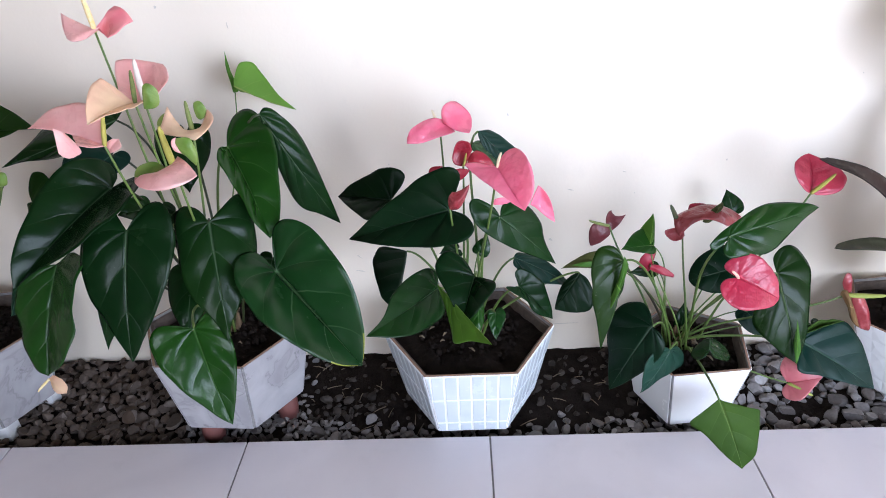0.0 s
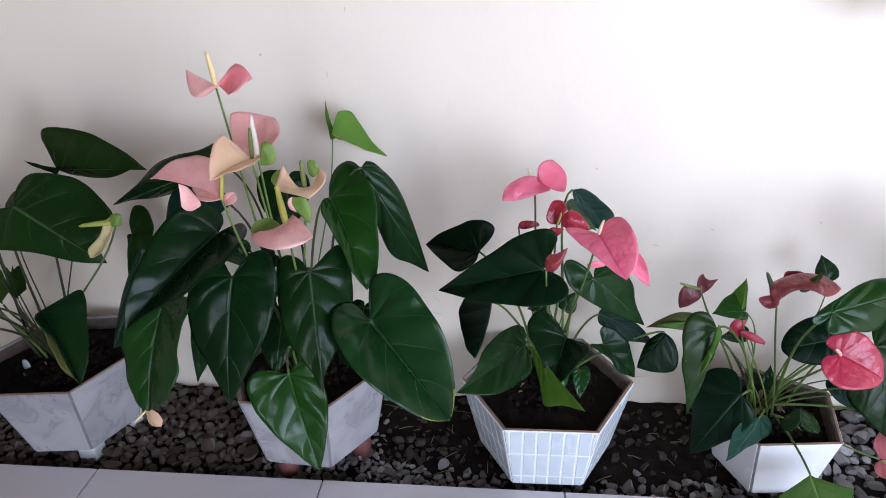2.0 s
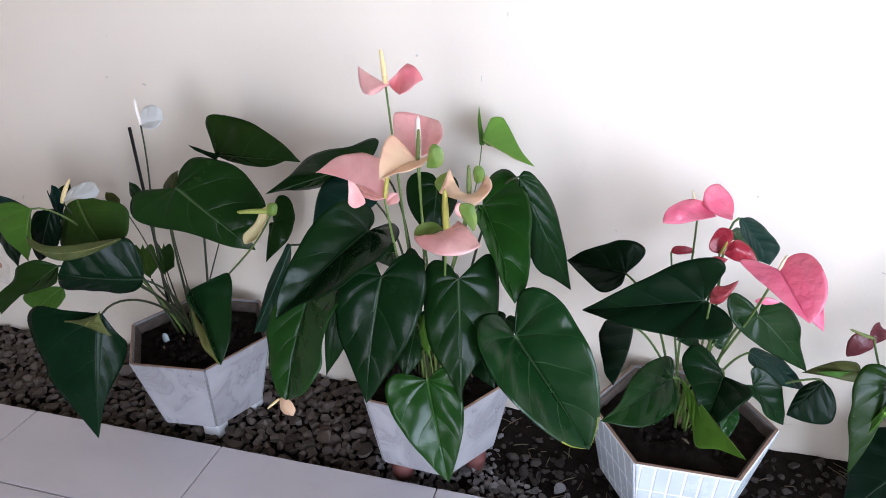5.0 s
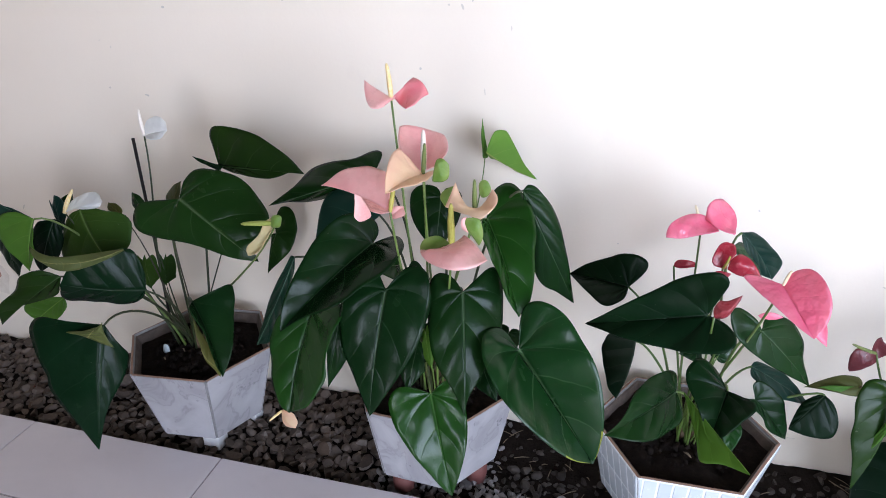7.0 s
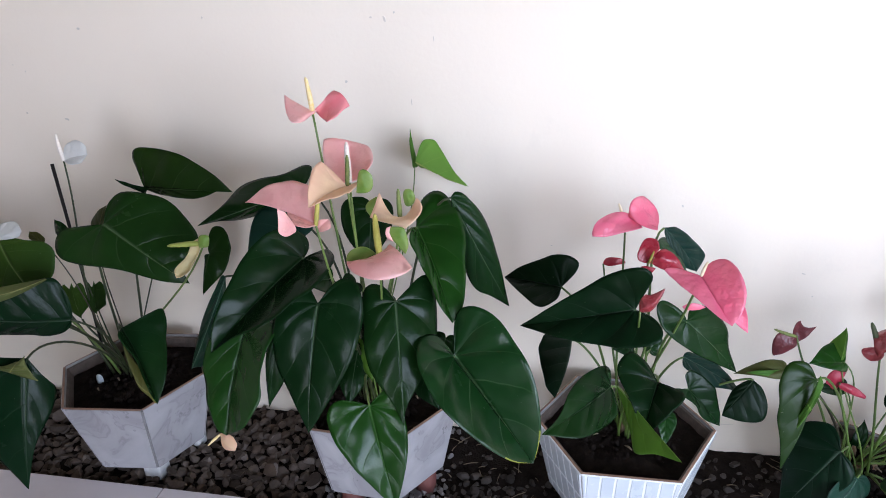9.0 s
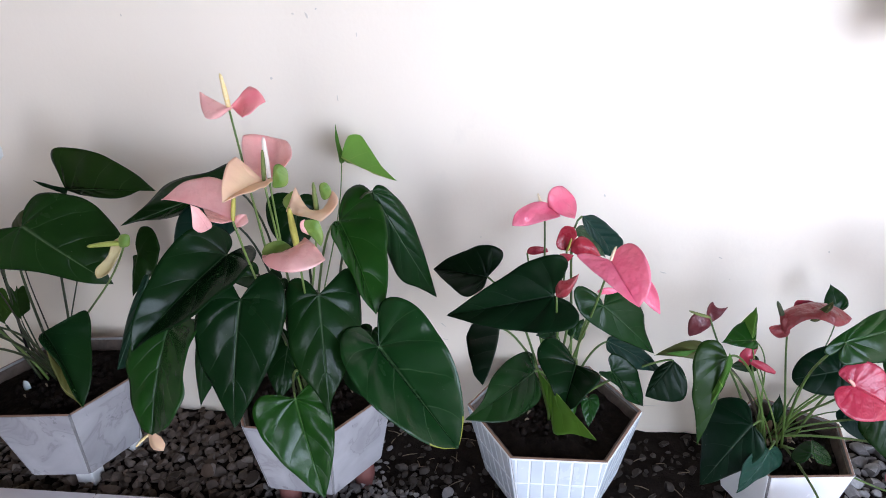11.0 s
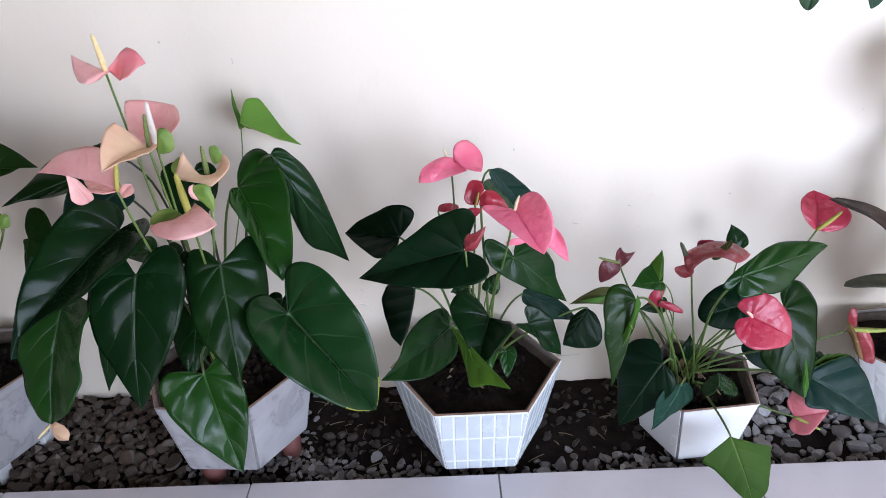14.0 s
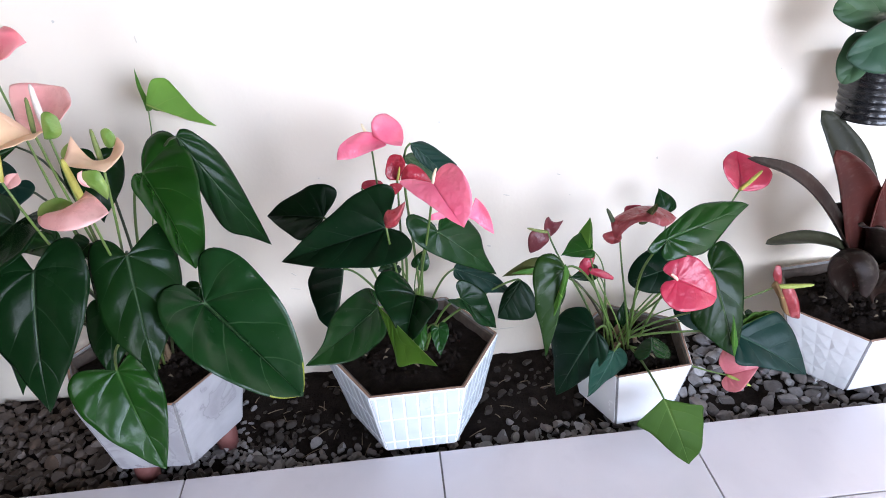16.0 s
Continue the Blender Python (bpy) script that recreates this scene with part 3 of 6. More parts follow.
def bract(thing, look_of, base, tip, left, right, spadix=None, spadix_look="cream", arch=0.06, cup=-0.10, puff=1.3, stem=1):
    """A flower: the coloured heart-shaped bract with its spadix and stalk."""
    ob, axis, face, size = heart_blade(thing, "flower", SPATHE[look_of], base, tip, left, right, arch, cup, puff, 0.0011)
    if spadix:
        add_spadix(thing, ob, Vector(base), Vector(spadix), face, spadix_look)
    if stem:
        stalk(thing, ob, base, Vector((0, 0, 1)), "flower_stalk", STALK_LIGHT if look_of in ("pink", "cream", "green") else STEMS[thing.name], 0.0021, 0.3)
    return ob


def curl(flower, thing, look_of, base, tip, left, right):
    """A rolled-back lip of a flower."""
    return heart_blade(thing, "petal", SPATHE[look_of], base, tip, left, right, 0.10, 0.16, 0.4, 0.0011, flower)[0]


def add_spadix(thing, ob, a, b, face, look_of):
    mid = (a + b) / 2 + face * 0.004
    pts = bezier(a, a + (mid - a) * 0.7, mid + (b - mid) * 0.3, b, 10)
    r = max(0.0022, min(0.0046, 0.068 * (b - a).length))
    v, f = tube_data(pts, [r * (0.75 + 0.35 * math.sin(math.pi * min(1, 0.15 + i / 10)) if i < 9 else (0.75 if i == 9 else 0.35)) for i in range(11)], 10)
    return mesh_object("spadix", v, f, SPADIX[look_of], ob, origin=thing.location)


def plant(name, crown, spread, label, stem=STALK, tall=1.0):
    """An anthurium: its crown stands in the soil, leaves and flowers hang on it."""
    thing = empty(name, crown, label, "plant", "potted plants along the wall")
    CROWNS[thing.name] = (Vector(crown), spread)
    STEMS[thing.name] = stem
    rnd = random.Random(len(CROWNS))
    verts, faces = [], []
    for k in range(7):
        w = rnd.uniform(0, 6.28)
        foot = Vector(crown) + Vector((math.cos(w), math.sin(w), 0)) * spread * rnd.uniform(0, 0.7) - Vector((0, 0, 0.02))
        top = foot + Vector((rnd.uniform(-0.02, 0.02), rnd.uniform(-0.02, 0.02), rnd.uniform(0.05, 0.09) * tall))
        v, f = tube_data(bezier(foot, foot.lerp(top, 0.3), foot.lerp(top, 0.7), top, 5), [0.008, 0.009, 0.008, 0.007, 0.006, 0.003], 8)
        faces += [tuple(i + len(verts) for i in q) for q in f]
        verts += v
    mesh_object("crown", verts, faces, CROWN, thing, origin=crown)
    return thing


def petal(thing, look_of, c0, m0, c1, m1, c2, m2, c3, m3, bulge=0.12, under=None, name="flower", spadix=None, spadix_look="cream", base=None, stem=1):
    """A curled piece of a flower: a sheet between four corners whose edges bow through the points between them.
    Without a flower to belong to it is the flower itself, with its spadix and stalk."""
    count[0] += 1
    rnd = random.Random(count[0])
    ph = [rnd.uniform(0, 6.28) for _ in range(2)]
    c0, m0, c1, m1, c2, m2, c3, m3 = (Vector(p) for p in (c0, m0, c1, m1, c2, m2, c3, m3))
    bow = lambda a, m, b, t: a * ((1 - t) * (1 - 2 * t)) + m * (4 * t * (1 - t)) + b * (t * (2 * t - 1))
    n = 16
    size = max((c0 - c2).length, (c1 - c3).length)
    face = (c2 - c0).cross(c3 - c1).normalized()
    if face.dot(Vector((0.0, -1.0, 0.5))) < 0:
        face = -face
    verts, uvs, faces = [], [], []
    for j in range(n + 1):
        for i in range(n + 1):
            u, v = i / n, j / n
            p = bow(c0, m0, c1, u) * (1 - v) + bow(c3, m2, c2, u) * v + bow(c0, m3, c3, v) * (1 - u) + bow(c1, m1, c2, v) * u
            p -= (c0 * (1 - u) + c1 * u) * (1 - v) + (c3 * (1 - u) + c2 * u) * v
            hump = 16 * u * (1 - u) * v * (1 - v)
            p += face * size * (bulge * hump + 0.02 * math.sin(9 * u + ph[0]) * math.sin(7 * v + ph[1]))
            verts.append(p)
            uvs.append((u, 2 * v - 1))
    for j in range(n):
        for i in range(n):
            a = j * (n + 1) + i
            faces.append((a, a + 1, a + n + 2, a + n + 1))
    mat = SPATHE[look_of] if look_of in SPATHE else LEAF[look_of]
    ob = mesh_object(name if under is None else "petal", verts, faces, mat, under or thing, uvs=uvs, origin=thing.location)
    weld(ob, 0.0011)
    foot = Vector(base) if base else c0
    if spadix:
        add_spadix(thing, ob, foot, Vector(spadix), face, spadix_look)
    if stem and name == "leaf":
        stalk(thing, ob, foot, Vector((0, 0, -0.6)), "leaf_stalk", STEMS[thing.name], 0.0022)
    elif stem and under is None:
        stalk(thing, ob, foot, Vector((0, 0, 1)), "flower_stalk", STALK_LIGHT if look_of in ("pink", "cream", "green") else STEMS[thing.name], 0.0021, 0.3)
    return ob

# ---- structure ----
def wall_piece(name, x0, y0, z0, x1, y1, z1, mat, parent=None, bevel=0.0):
    return from_bm(name, box_bm(x0, y0, z0, x1, y1, z1, bevel), mat, parent)


wall_north = tagged(wall_piece("wall_north", LEFT_X, 0.0, -0.10, RIGHT_X, 0.15, CEIL_Z, PAINT), "cream painted plaster wall behind the planters", "wall", kind="structure")
# unseen side walls, painted cream to bounce fill onto the planted wall
tagged(wall_piece("wall_west", LEFT_X - 0.15, FAR_Y, -0.10, LEFT_X, 0.15, CEIL_Z, PAINT), "unseen side wall, cream to throw light back", "wall", kind="structure")
tagged(wall_piece("wall_east", RIGHT_X, FAR_Y, -0.10, RIGHT_X + 0.15, 0.15, CEIL_Z, PAINT), "unseen side wall, cream to throw light back", "wall", kind="structure")
south = tagged(empty("wall_south", (0, FAR_Y, 0), "unseen clay-coloured wall with a doorway and an added narrow fill opening", "wall"), kind="structure")
for a, b, z0, z1 in ((LEFT_X - 0.15, FILL_X0, -0.10, CEIL_Z), (FILL_X1, DOOR_X0, -0.10, CEIL_Z), (DOOR_X1, RIGHT_X + 0.15, -0.10, CEIL_Z),
                     (FILL_X0, FILL_X1, DOOR_Z, CEIL_Z), (DOOR_X0, DOOR_X1, DOOR_Z, CEIL_Z)):
    piece = wall_piece("wall_section", a, FAR_Y - 0.15, z0, b, FAR_Y, z1, FAR_PAINT, south)
    piece.matrix_parent_inverse = Matrix.Translation(south.location).inverted()
tagged(wall_piece("ceiling", LEFT_X - 0.15, FAR_Y - 0.15, CEIL_Z, RIGHT_X + 0.15, 0.15, CEIL_Z + 0.12, CEIL), "unseen dark brown ceiling that keeps leaf reflections low", "ceiling", kind="structure")

# ground outside, out to the horizon
gm = plain("yard_paving", (0.24, 0.22, 0.20), (0.34, 0.32, 0.29), 2.0, (0.8, 0.95), 0.4, 0.01)
tagged(mesh_object("ground", [(-900, -900, -0.12), (900, -900, -0.12), (900, 900, -0.12), (-900, 900, -0.12)], [(0, 1, 2, 3)], gm, smooth=False),
       "grey paved yard outside the doorway", "ground", kind="structure")

# small chips and scuffs in the paint
def wall_mark(x, z, w, h, turn=0.0, mat=GREY_STAIN, proud=0.0008):
    rnd = random.Random(int(1000 * (x + 5) + 7 * z))
    c, s = math.cos(radians(turn)), math.sin(radians(turn))
    pts = []
    for k in range(9):
        a = 2 * math.pi * k / 9
        r = rnd.uniform(0.6, 1.0)
        u, v = w / 2 * math.cos(a) * r, h / 2 * math.sin(a) * r
        pts.append((x + c * u - s * v, -proud, z + s * u + c * v))
    mesh_object("paint_chip", pts + [(p[0], 0.001, p[2]) for p in pts], [tuple(range(9))] + [(k, k + 9, (k + 1) % 9 + 9, (k + 1) % 9) for k in range(9)], mat, wall_north, smooth=False)


wall_mark(0.526, 0.449, 0.004, 0.006, 0)
wall_mark(-0.488, 0.768, 0.003, 0.018, 5)
wall_mark(-0.439, 0.891, 0.003, 0.012, 0)
wall_mark(-0.535, 0.928, 0.005, 0.016, 20)
wall_mark(-0.562, 0.931, 0.006, 0.005, 0)
wall_mark(-1.374, 0.733, 0.006, 0.006, 0)
wall_mark(-1.376, 0.839, 0.004, 0.004, 0)
wall_mark(-1.728, 0.401, 0.004, 0.02, -30)
wall_mark(-0.913, 0.933, 0.004, 0.006, 0)
wall_mark(0.768, 0.623, 0.003, 0.004, 0)
wall_mark(0.196, 0.392, 0.02, 0.003, -15)
wall_mark(0.157, 0.270, 0.012, 0.006, -30)
wall_mark(0.311, 0.430, 0.01, 0.003, -25)
wall_mark(0.337, 0.379, 0.003, 0.003, 0)
wall_mark(-1.893, 0.170, 0.110, 0.120, 10, BARE_PLASTER)
wall_mark(-1.912, 0.172, 0.040, 0.085, 10, BARE_BRICK, 0.0016)
wall_mark(-1.885, 0.176, 0.012, 0.022, -20, BARE_BRICK, 0.0016)
wall_mark(-0.283, 0.203, 0.03, 0.003, -10)
wall_mark(-0.284, 0.242, 0.02, 0.0025, -40)
wall_mark(0.192, 0.036, 0.09, 0.0022, 2)
wall_mark(0.084, 0.034, 0.05, 0.0018, -3)
wall_mark(-0.071, 0.061, 0.04, 0.0018, 4)

# ---- gravel bed ----
def earth_height(x, y):
    return BED_Z + 0.010 * noise.noise(Vector((x * 7, y * 7, 3.0))) + 0.005 * noise.noise(Vector((x * 30, y * 30, 1.0)))


nx, ny = 300, 30
ev, ef = [], []
for j in range(ny + 1):
    for i in range(nx + 1):
        x, y = LEFT_X + (RIGHT_X - LEFT_X) * i / nx, EDGE_Y - 0.002 + (0.0 - EDGE_Y + 0.004) * j / ny
        ev.append((x, y, earth_height(x, y)))
for j in range(ny):
    for i in range(nx):
        a = j * (nx + 1) + i
        ef.append((a, a + 1, a + nx + 2, a + nx + 1))
tagged(mesh_object("planting_bed", ev, ef, EARTH), "bare dark brown earth of the bed along the wall", "earth", kind="structure")


def stone_shapes(n, seed, sharp=False):
    """Pebbles with flattened sides; sharp ones look freshly broken."""
    rnd = random.Random(seed)
    shapes = []
    bm = bmesh.new()
    bmesh.ops.create_icosphere(bm, subdivisions=2, radius=1.0)
    bm.verts.ensure_lookup_table()
    ball = [v.co.copy() for v in bm.verts]
    tris = [tuple(v.index for v in f.verts) for f in bm.faces]
    bm.free()
    for _ in range(n):
        cuts = [(Vector((rnd.gauss(0, 1), rnd.gauss(0, 1), rnd.gauss(0, 1))).normalized(), rnd.uniform(0.34, 0.66) if sharp else rnd.uniform(0.55, 0.88)) for _ in range(rnd.randint(5, 7) if sharp else rnd.randint(4, 8))]
        sx, sy, sz = rnd.uniform(1.05, 1.45), rnd.uniform(0.85, 1.15), rnd.uniform(0.7, 0.95)
        pts = []
        for v in ball:
            p = v.copy()
            for d, far in cuts:
                over = p.dot(d) - far
                if over > 0:
                    p -= d * over * (0.97 if sharp else 0.85)
            pts.append((p.x * sx, p.y * sy, p.z * sz))
        shapes.append(np.array(pts))
    return shapes, tris


def stone_density(x, y):
    if x < -0.72:
        return 1.0
    front = min(1.0, max(0.0, (-0.13 - y) / 0.12))
    if x < -0.30:
        return 0.35 + 0.5 * front if x < -0.5 else 0.08 + 0.60 * front
    if x < 0.52:
        return 0.06 + 0.55 * min(1.0, max(0.0, (-0.25 - y) / 0.04))
    return 0.45


def scatter_stones(x0, x1, y0, y1, sharp, sizes, mat, label, seed):
    shapes, tris = stone_shapes(24, seed, sharp)
    rnd = random.Random(seed + 6)
    verts, faces = [], []
    placed = {}
    cell = 0.030
    n = 0
    for layer in range(2):
        for _ in range(int(24000 * (x1 - x0) * (y1 - y0))):
            x, y = rnd.uniform(x0, x1), rnd.uniform(y0, y1)
            if rnd.random() > stone_density(x, y) * (1.0 if noise.noise(Vector((x * 5, y * 5, 9))) > -0.35 else 0.35):
                continue
            r = rnd.choice(sizes) * (0.74 if -0.45 < x < 0.48 else 1.0)
            if y - r < EDGE_Y + 0.003 or y + r > -0.003:
                continue
            key = (int(x / cell), int(y / cell))
            near = [q for dx in (-1, 0, 1) for dy in (-1, 0, 1) for q in placed.get((key[0] + dx, key[1] + dy, layer), ())]
            gap = 0.70 if layer == 0 else 1.25
            if any((x - a) ** 2 + (y - b) ** 2 < (gap * (r + c)) ** 2 for a, b, c in near):
                continue
            if layer == 1 and (rnd.random() > 0.55 or stone_density(x, y) < 0.5 or x > 0.5):
                continue
            placed.setdefault((*key, layer), []).append((x, y, r))
            rot = np.array(Euler((rnd.uniform(-0.35, 0.35), rnd.uniform(-0.35, 0.35), rnd.uniform(0, 6.28))).to_matrix())
            z = earth_height(x, y) + r * (0.28 if layer == 0 else 0.95)
            pts = (rnd.choice(shapes) * r) @ rot.T + (x, y, z)
            off = len(verts)
            verts.extend(map(tuple, pts))
            faces.extend((a + off, b + off, c + off) for a, b, c in tris)
            n += 1
    me = bpy.data.meshes.new("gravel")
    me.from_pydata(verts, [], faces)
    me.materials.append(mat)
    me.polygons.foreach_set("use_smooth", [True] * len(me.polygons))
    me.set_sharp_from_angle(angle=radians(30 if sharp else 42))
    return tagged(new("gravel", me), label, "gravel", kind="stuff")


FRONT_Y, BACK_Y, MID_Y = EDGE_Y + 0.010, -0.008, -0.245
scatter_stones(-2.1, -0.66, FRONT_Y, BACK_Y, True, (0.009, 0.011, 0.012, 0.013, 0.014, 0.016, 0.018), GRAVEL_TAN, "angular tan and brown gravel spread on the bed", 5)
scatter_stones(-0.66, -0.40, FRONT_Y, BACK_Y, True, (0.007, 0.009, 0.011, 0.012, 0.014), GRAVEL_GREY, "broken grey stones lying on dark earth", 8)
scatter_stones(-0.40, 0.50, FRONT_Y, MID_Y, True, (0.008, 0.010, 0.012, 0.014, 0.017, 0.020), GRAVEL_GREY, "broken grey stones along the floor's edge", 9)
# darker stones for the back part of the middle stretch
scatter_stones(-0.40, 0.50, MID_Y, BACK_Y, True, (0.006, 0.008, 0.010, 0.013, 0.017), GRAVEL_DARK, "dark brown stones half sunk in the earth", 10)
scatter_stones(0.50, 1.9, FRONT_Y, BACK_Y, True, (0.009, 0.011, 0.013, 0.015, 0.018, 0.021), GRAVEL_GREY, "broken light grey stones covering the bed", 11)

# dry bits lying on the earth
def litter(n, x0, x1, y0, y1, seed):
    rnd = random.Random(seed)
    verts, faces = [], []
    for _ in range(n):
        x, y, a, ln = rnd.uniform(x0, x1), rnd.uniform(y0, y1), rnd.uniform(0, 6.28), rnd.uniform(0.008, 0.045)
        p = Vector((x, y, earth_height(x, y) + 0.004))
        q = p + Vector((math.cos(a) * ln, math.sin(a) * ln, rnd.uniform(-0.002, 0.006)))
        q.y = max(EDGE_Y + 0.006, min(-0.006, q.y))
        v, f = tube_data([p, p.lerp(q, 0.5) + Vector((0, 0, 0.002)), q], [0.0011, 0.0010, 0.0006], 5)
        faces += [tuple(i + len(verts) for i in t) for t in f]
        verts += v
    return tagged(mesh_object("dry_litter", verts, faces, TWIG), "dry twigs and straw lying on the earth", "litter", kind="stuff")


litter(90, -0.42, 0.66, EDGE_Y + 0.02, -0.02, 3)

# ---- floor of large white tiles ----
floor = wall_piece("floor", LEFT_X, FAR_Y, -0.10, RIGHT_X, EDGE_Y - 0.001, -0.004, GROUT)
tagged(floor, "white glazed floor tiles with thin grey joints", "floor", kind="structure")
rows = [(EDGE_Y - 0.0, ROW_Y)]
while rows[-1][1] > FAR_Y:
    rows.append((rows[-1][1], rows[-1][1] - PITCH))
shared = {}
for far, near in rows:
    near = max(near, FAR_Y)
    if far - near < 0.02:
        continue
    k = math.ceil(LEFT_X / PITCH)
    while k * PITCH < RIGHT_X - 0.02:
        key = round(far - near, 3)
        if key not in shared:
            bm = box_bm(0.0016, -(far - near) + 0.0016, -0.009, PITCH - 0.0016, -0.0016 if far < EDGE_Y - 0.01 else 0.0, 0.0, 0.0012)
            me = bpy.data.meshes.new("floor_tile")
            bmesh.ops.recalc_face_normals(bm, faces=bm.faces)
            bm.to_mesh(me)
            bm.free()
            me.materials.append(FLOOR_TILE)
            shared[key] = me
        t = new("floor_tile", shared[key])
        t.parent = floor
        t.location = (k * PITCH, far, 0.0)
        k += 1

# ---- planters ----
def ring_of(c, side, z, turn, n=6):
    """Corners of a regular planter outline with that side length; its front edge points along turn."""
    r = side / (2 * math.sin(math.pi / n))
    return [Vector((c[0] + r * math.cos(radians(turn - 90 - 180 / n + 360 / n * k)), c[1] + r * math.sin(radians(turn - 90 - 180 / n + 360 / n * k)), z)) for k in range(n)]


def slab(name, corners, outward, thick, mat, parent, origin):
    """A flat panel with bevelled edges; corners lie on its outer face, lower edge first."""
    c = sum(corners, Vector()) / 4
    bev = 0.0012
    outer = [p + (c - p).normalized() * bev for p in corners]
    low = [p - outward * bev for p in corners]
    back = [p - outward * thick for p in corners]
    verts = outer + low + back
    faces = [(0, 1, 2, 3)]
    for k in range(4):
        n = (k + 1) % 4
        faces += [(k, k + 4, n + 4, n), (k + 4, k + 8, n + 8, n + 4)]
    faces.append((11, 10, 9, 8))
    mats = mat if isinstance(mat, (list, tuple)) else [mat]
    ob = mesh_object(name, verts, faces, mats, parent, smooth=False, origin=origin)
    if len(mats) > 1:
        for poly in ob.data.polygons:
            poly.material_index = 0 if poly.index in (0, 1, 3, 5, 7) else (1 if poly.index == 6 else 2)
    return ob


def planter(center, turn, side_top, side_low, z0, z1, look_of, label, feet, faces_special=(), n_sides=6):
    """A many-sided planter glued up from cut tiles; turn is the direction of its front edge."""
    base = (center[0], center[1], z0)
    thing = empty("planter", base, label, "planter", "tiled planters along the wall")
    N = n_sides
    top, low = ring_of(center, side_top, z1, turn, N), ring_of(center, side_low, z0, turn, N)
    # mortar shell that shows in the joints, and the rough brown lining
    shell_t, shell_l = ring_of(center, side_top - 0.003, z1 - 0.003, turn, N), ring_of(center, side_low - 0.003, z0 + 0.001, turn, N)
    in_t, in_l = ring_of(center, side_top - 0.009, z1 - 0.003, turn, N), ring_of(center, side_low - 0.009, z0 + 0.02, turn, N)
    f = []
    for k in range(N):
        n = (k + 1) % N
        f += [(k, n, N + n, N + k), (N + k, N + n, 2 * N + n, 2 * N + k), (2 * N + k, 2 * N + n, 3 * N + n, 3 * N + k)]
    f += [tuple(range(N - 1, -1, -1)), tuple(range(3 * N, 4 * N))]
    mesh_object("body", shell_l + shell_t + in_t + in_l, f, MORTAR, thing, smooth=False, label="grey mortar body", origin=base)
    li_t, li_l = ring_of(center, side_top - 0.0095, z1 - 0.004, turn, N), ring_of(center, side_low - 0.0095, z0 + 0.021, turn, N)
    lo_t = ring_of(center, side_top - 0.014, z1 - 0.006, turn, N)
    f = []
    for k in range(N):
        n = (k + 1) % N
        f += [(k, n, N + n, N + k), (N + k, N + n, 2 * N + n, 2 * N + k)]
    mesh_object("lining", li_t + lo_t + li_l, f, LINING, thing, smooth=False, label="rough brown inner lining", origin=base)
    for k in range(N):
        n = (k + 1) % N
        a, b, c, d = low[k], low[n], top[n], top[k]
        out = (b - a).cross(d - a).normalized()
        mid = (a + b + c + d) / 4
        if out.dot(mid - Vector((center[0], center[1], mid.z))) < 0:
            out = -out
        gap = 0.0036 if look_of != "mosaic" else 0.0012
        ab, dc = (b - a).normalized(), (c - d).normalized()
        q = [a + ab * gap, b - ab * gap, c - dc * gap, d + dc * gap]
        if look_of == "mosaic":
            panel = slab("side_panel", q, out, 0.006, [MOSAIC_GROUT, CLAY, MORTAR], thing, base)
            mosaic_face(panel, q, out, base)
        elif k in faces_special:
            panel = slab("side_panel", q, out, 0.006, [WHITE_TILE, CLAY, MORTAR], thing, base)
            relief_face(panel, q, out, base)
        else:
            slab("side_panel", q, out, 0.006, [MARBLE if look_of == "marble" else WHITE_TILE, CLAY, MORTAR], thing, base)
    for (fx, fy, kind) in feet:
        fz = earth_height(fx, fy) - 0.004
        mat = TERRACOTTA if kind == "terracotta" else WHITE_PLASTIC
        if kind == "terracotta":
            pts = [Vector((fx, fy, fz)), Vector((fx, fy, fz + 0.5 * (z0 - fz))), Vector((fx, fy, z0 + 0.001))]
            fv, ff = tube_data(pts, [0.020, 0.024, 0.022], 18)
            mesh_object("foot", fv, ff, mat, thing, label="round terracotta foot", origin=base)
        else:
            bm = box_bm(fx - 0.020 - base[0], fy - 0.020 - base[1], fz - base[2], fx + 0.020 - base[0], fy + 0.020 - base[1], 0.001, 0.003)
            from_bm("foot", bm, mat, thing, label="small white block foot")
    return thing


def face_point(q, u, v):
    return (q[0] * (1 - u) + q[1] * u) * (1 - v) + (q[3] * (1 - u) + q[2] * u) * v


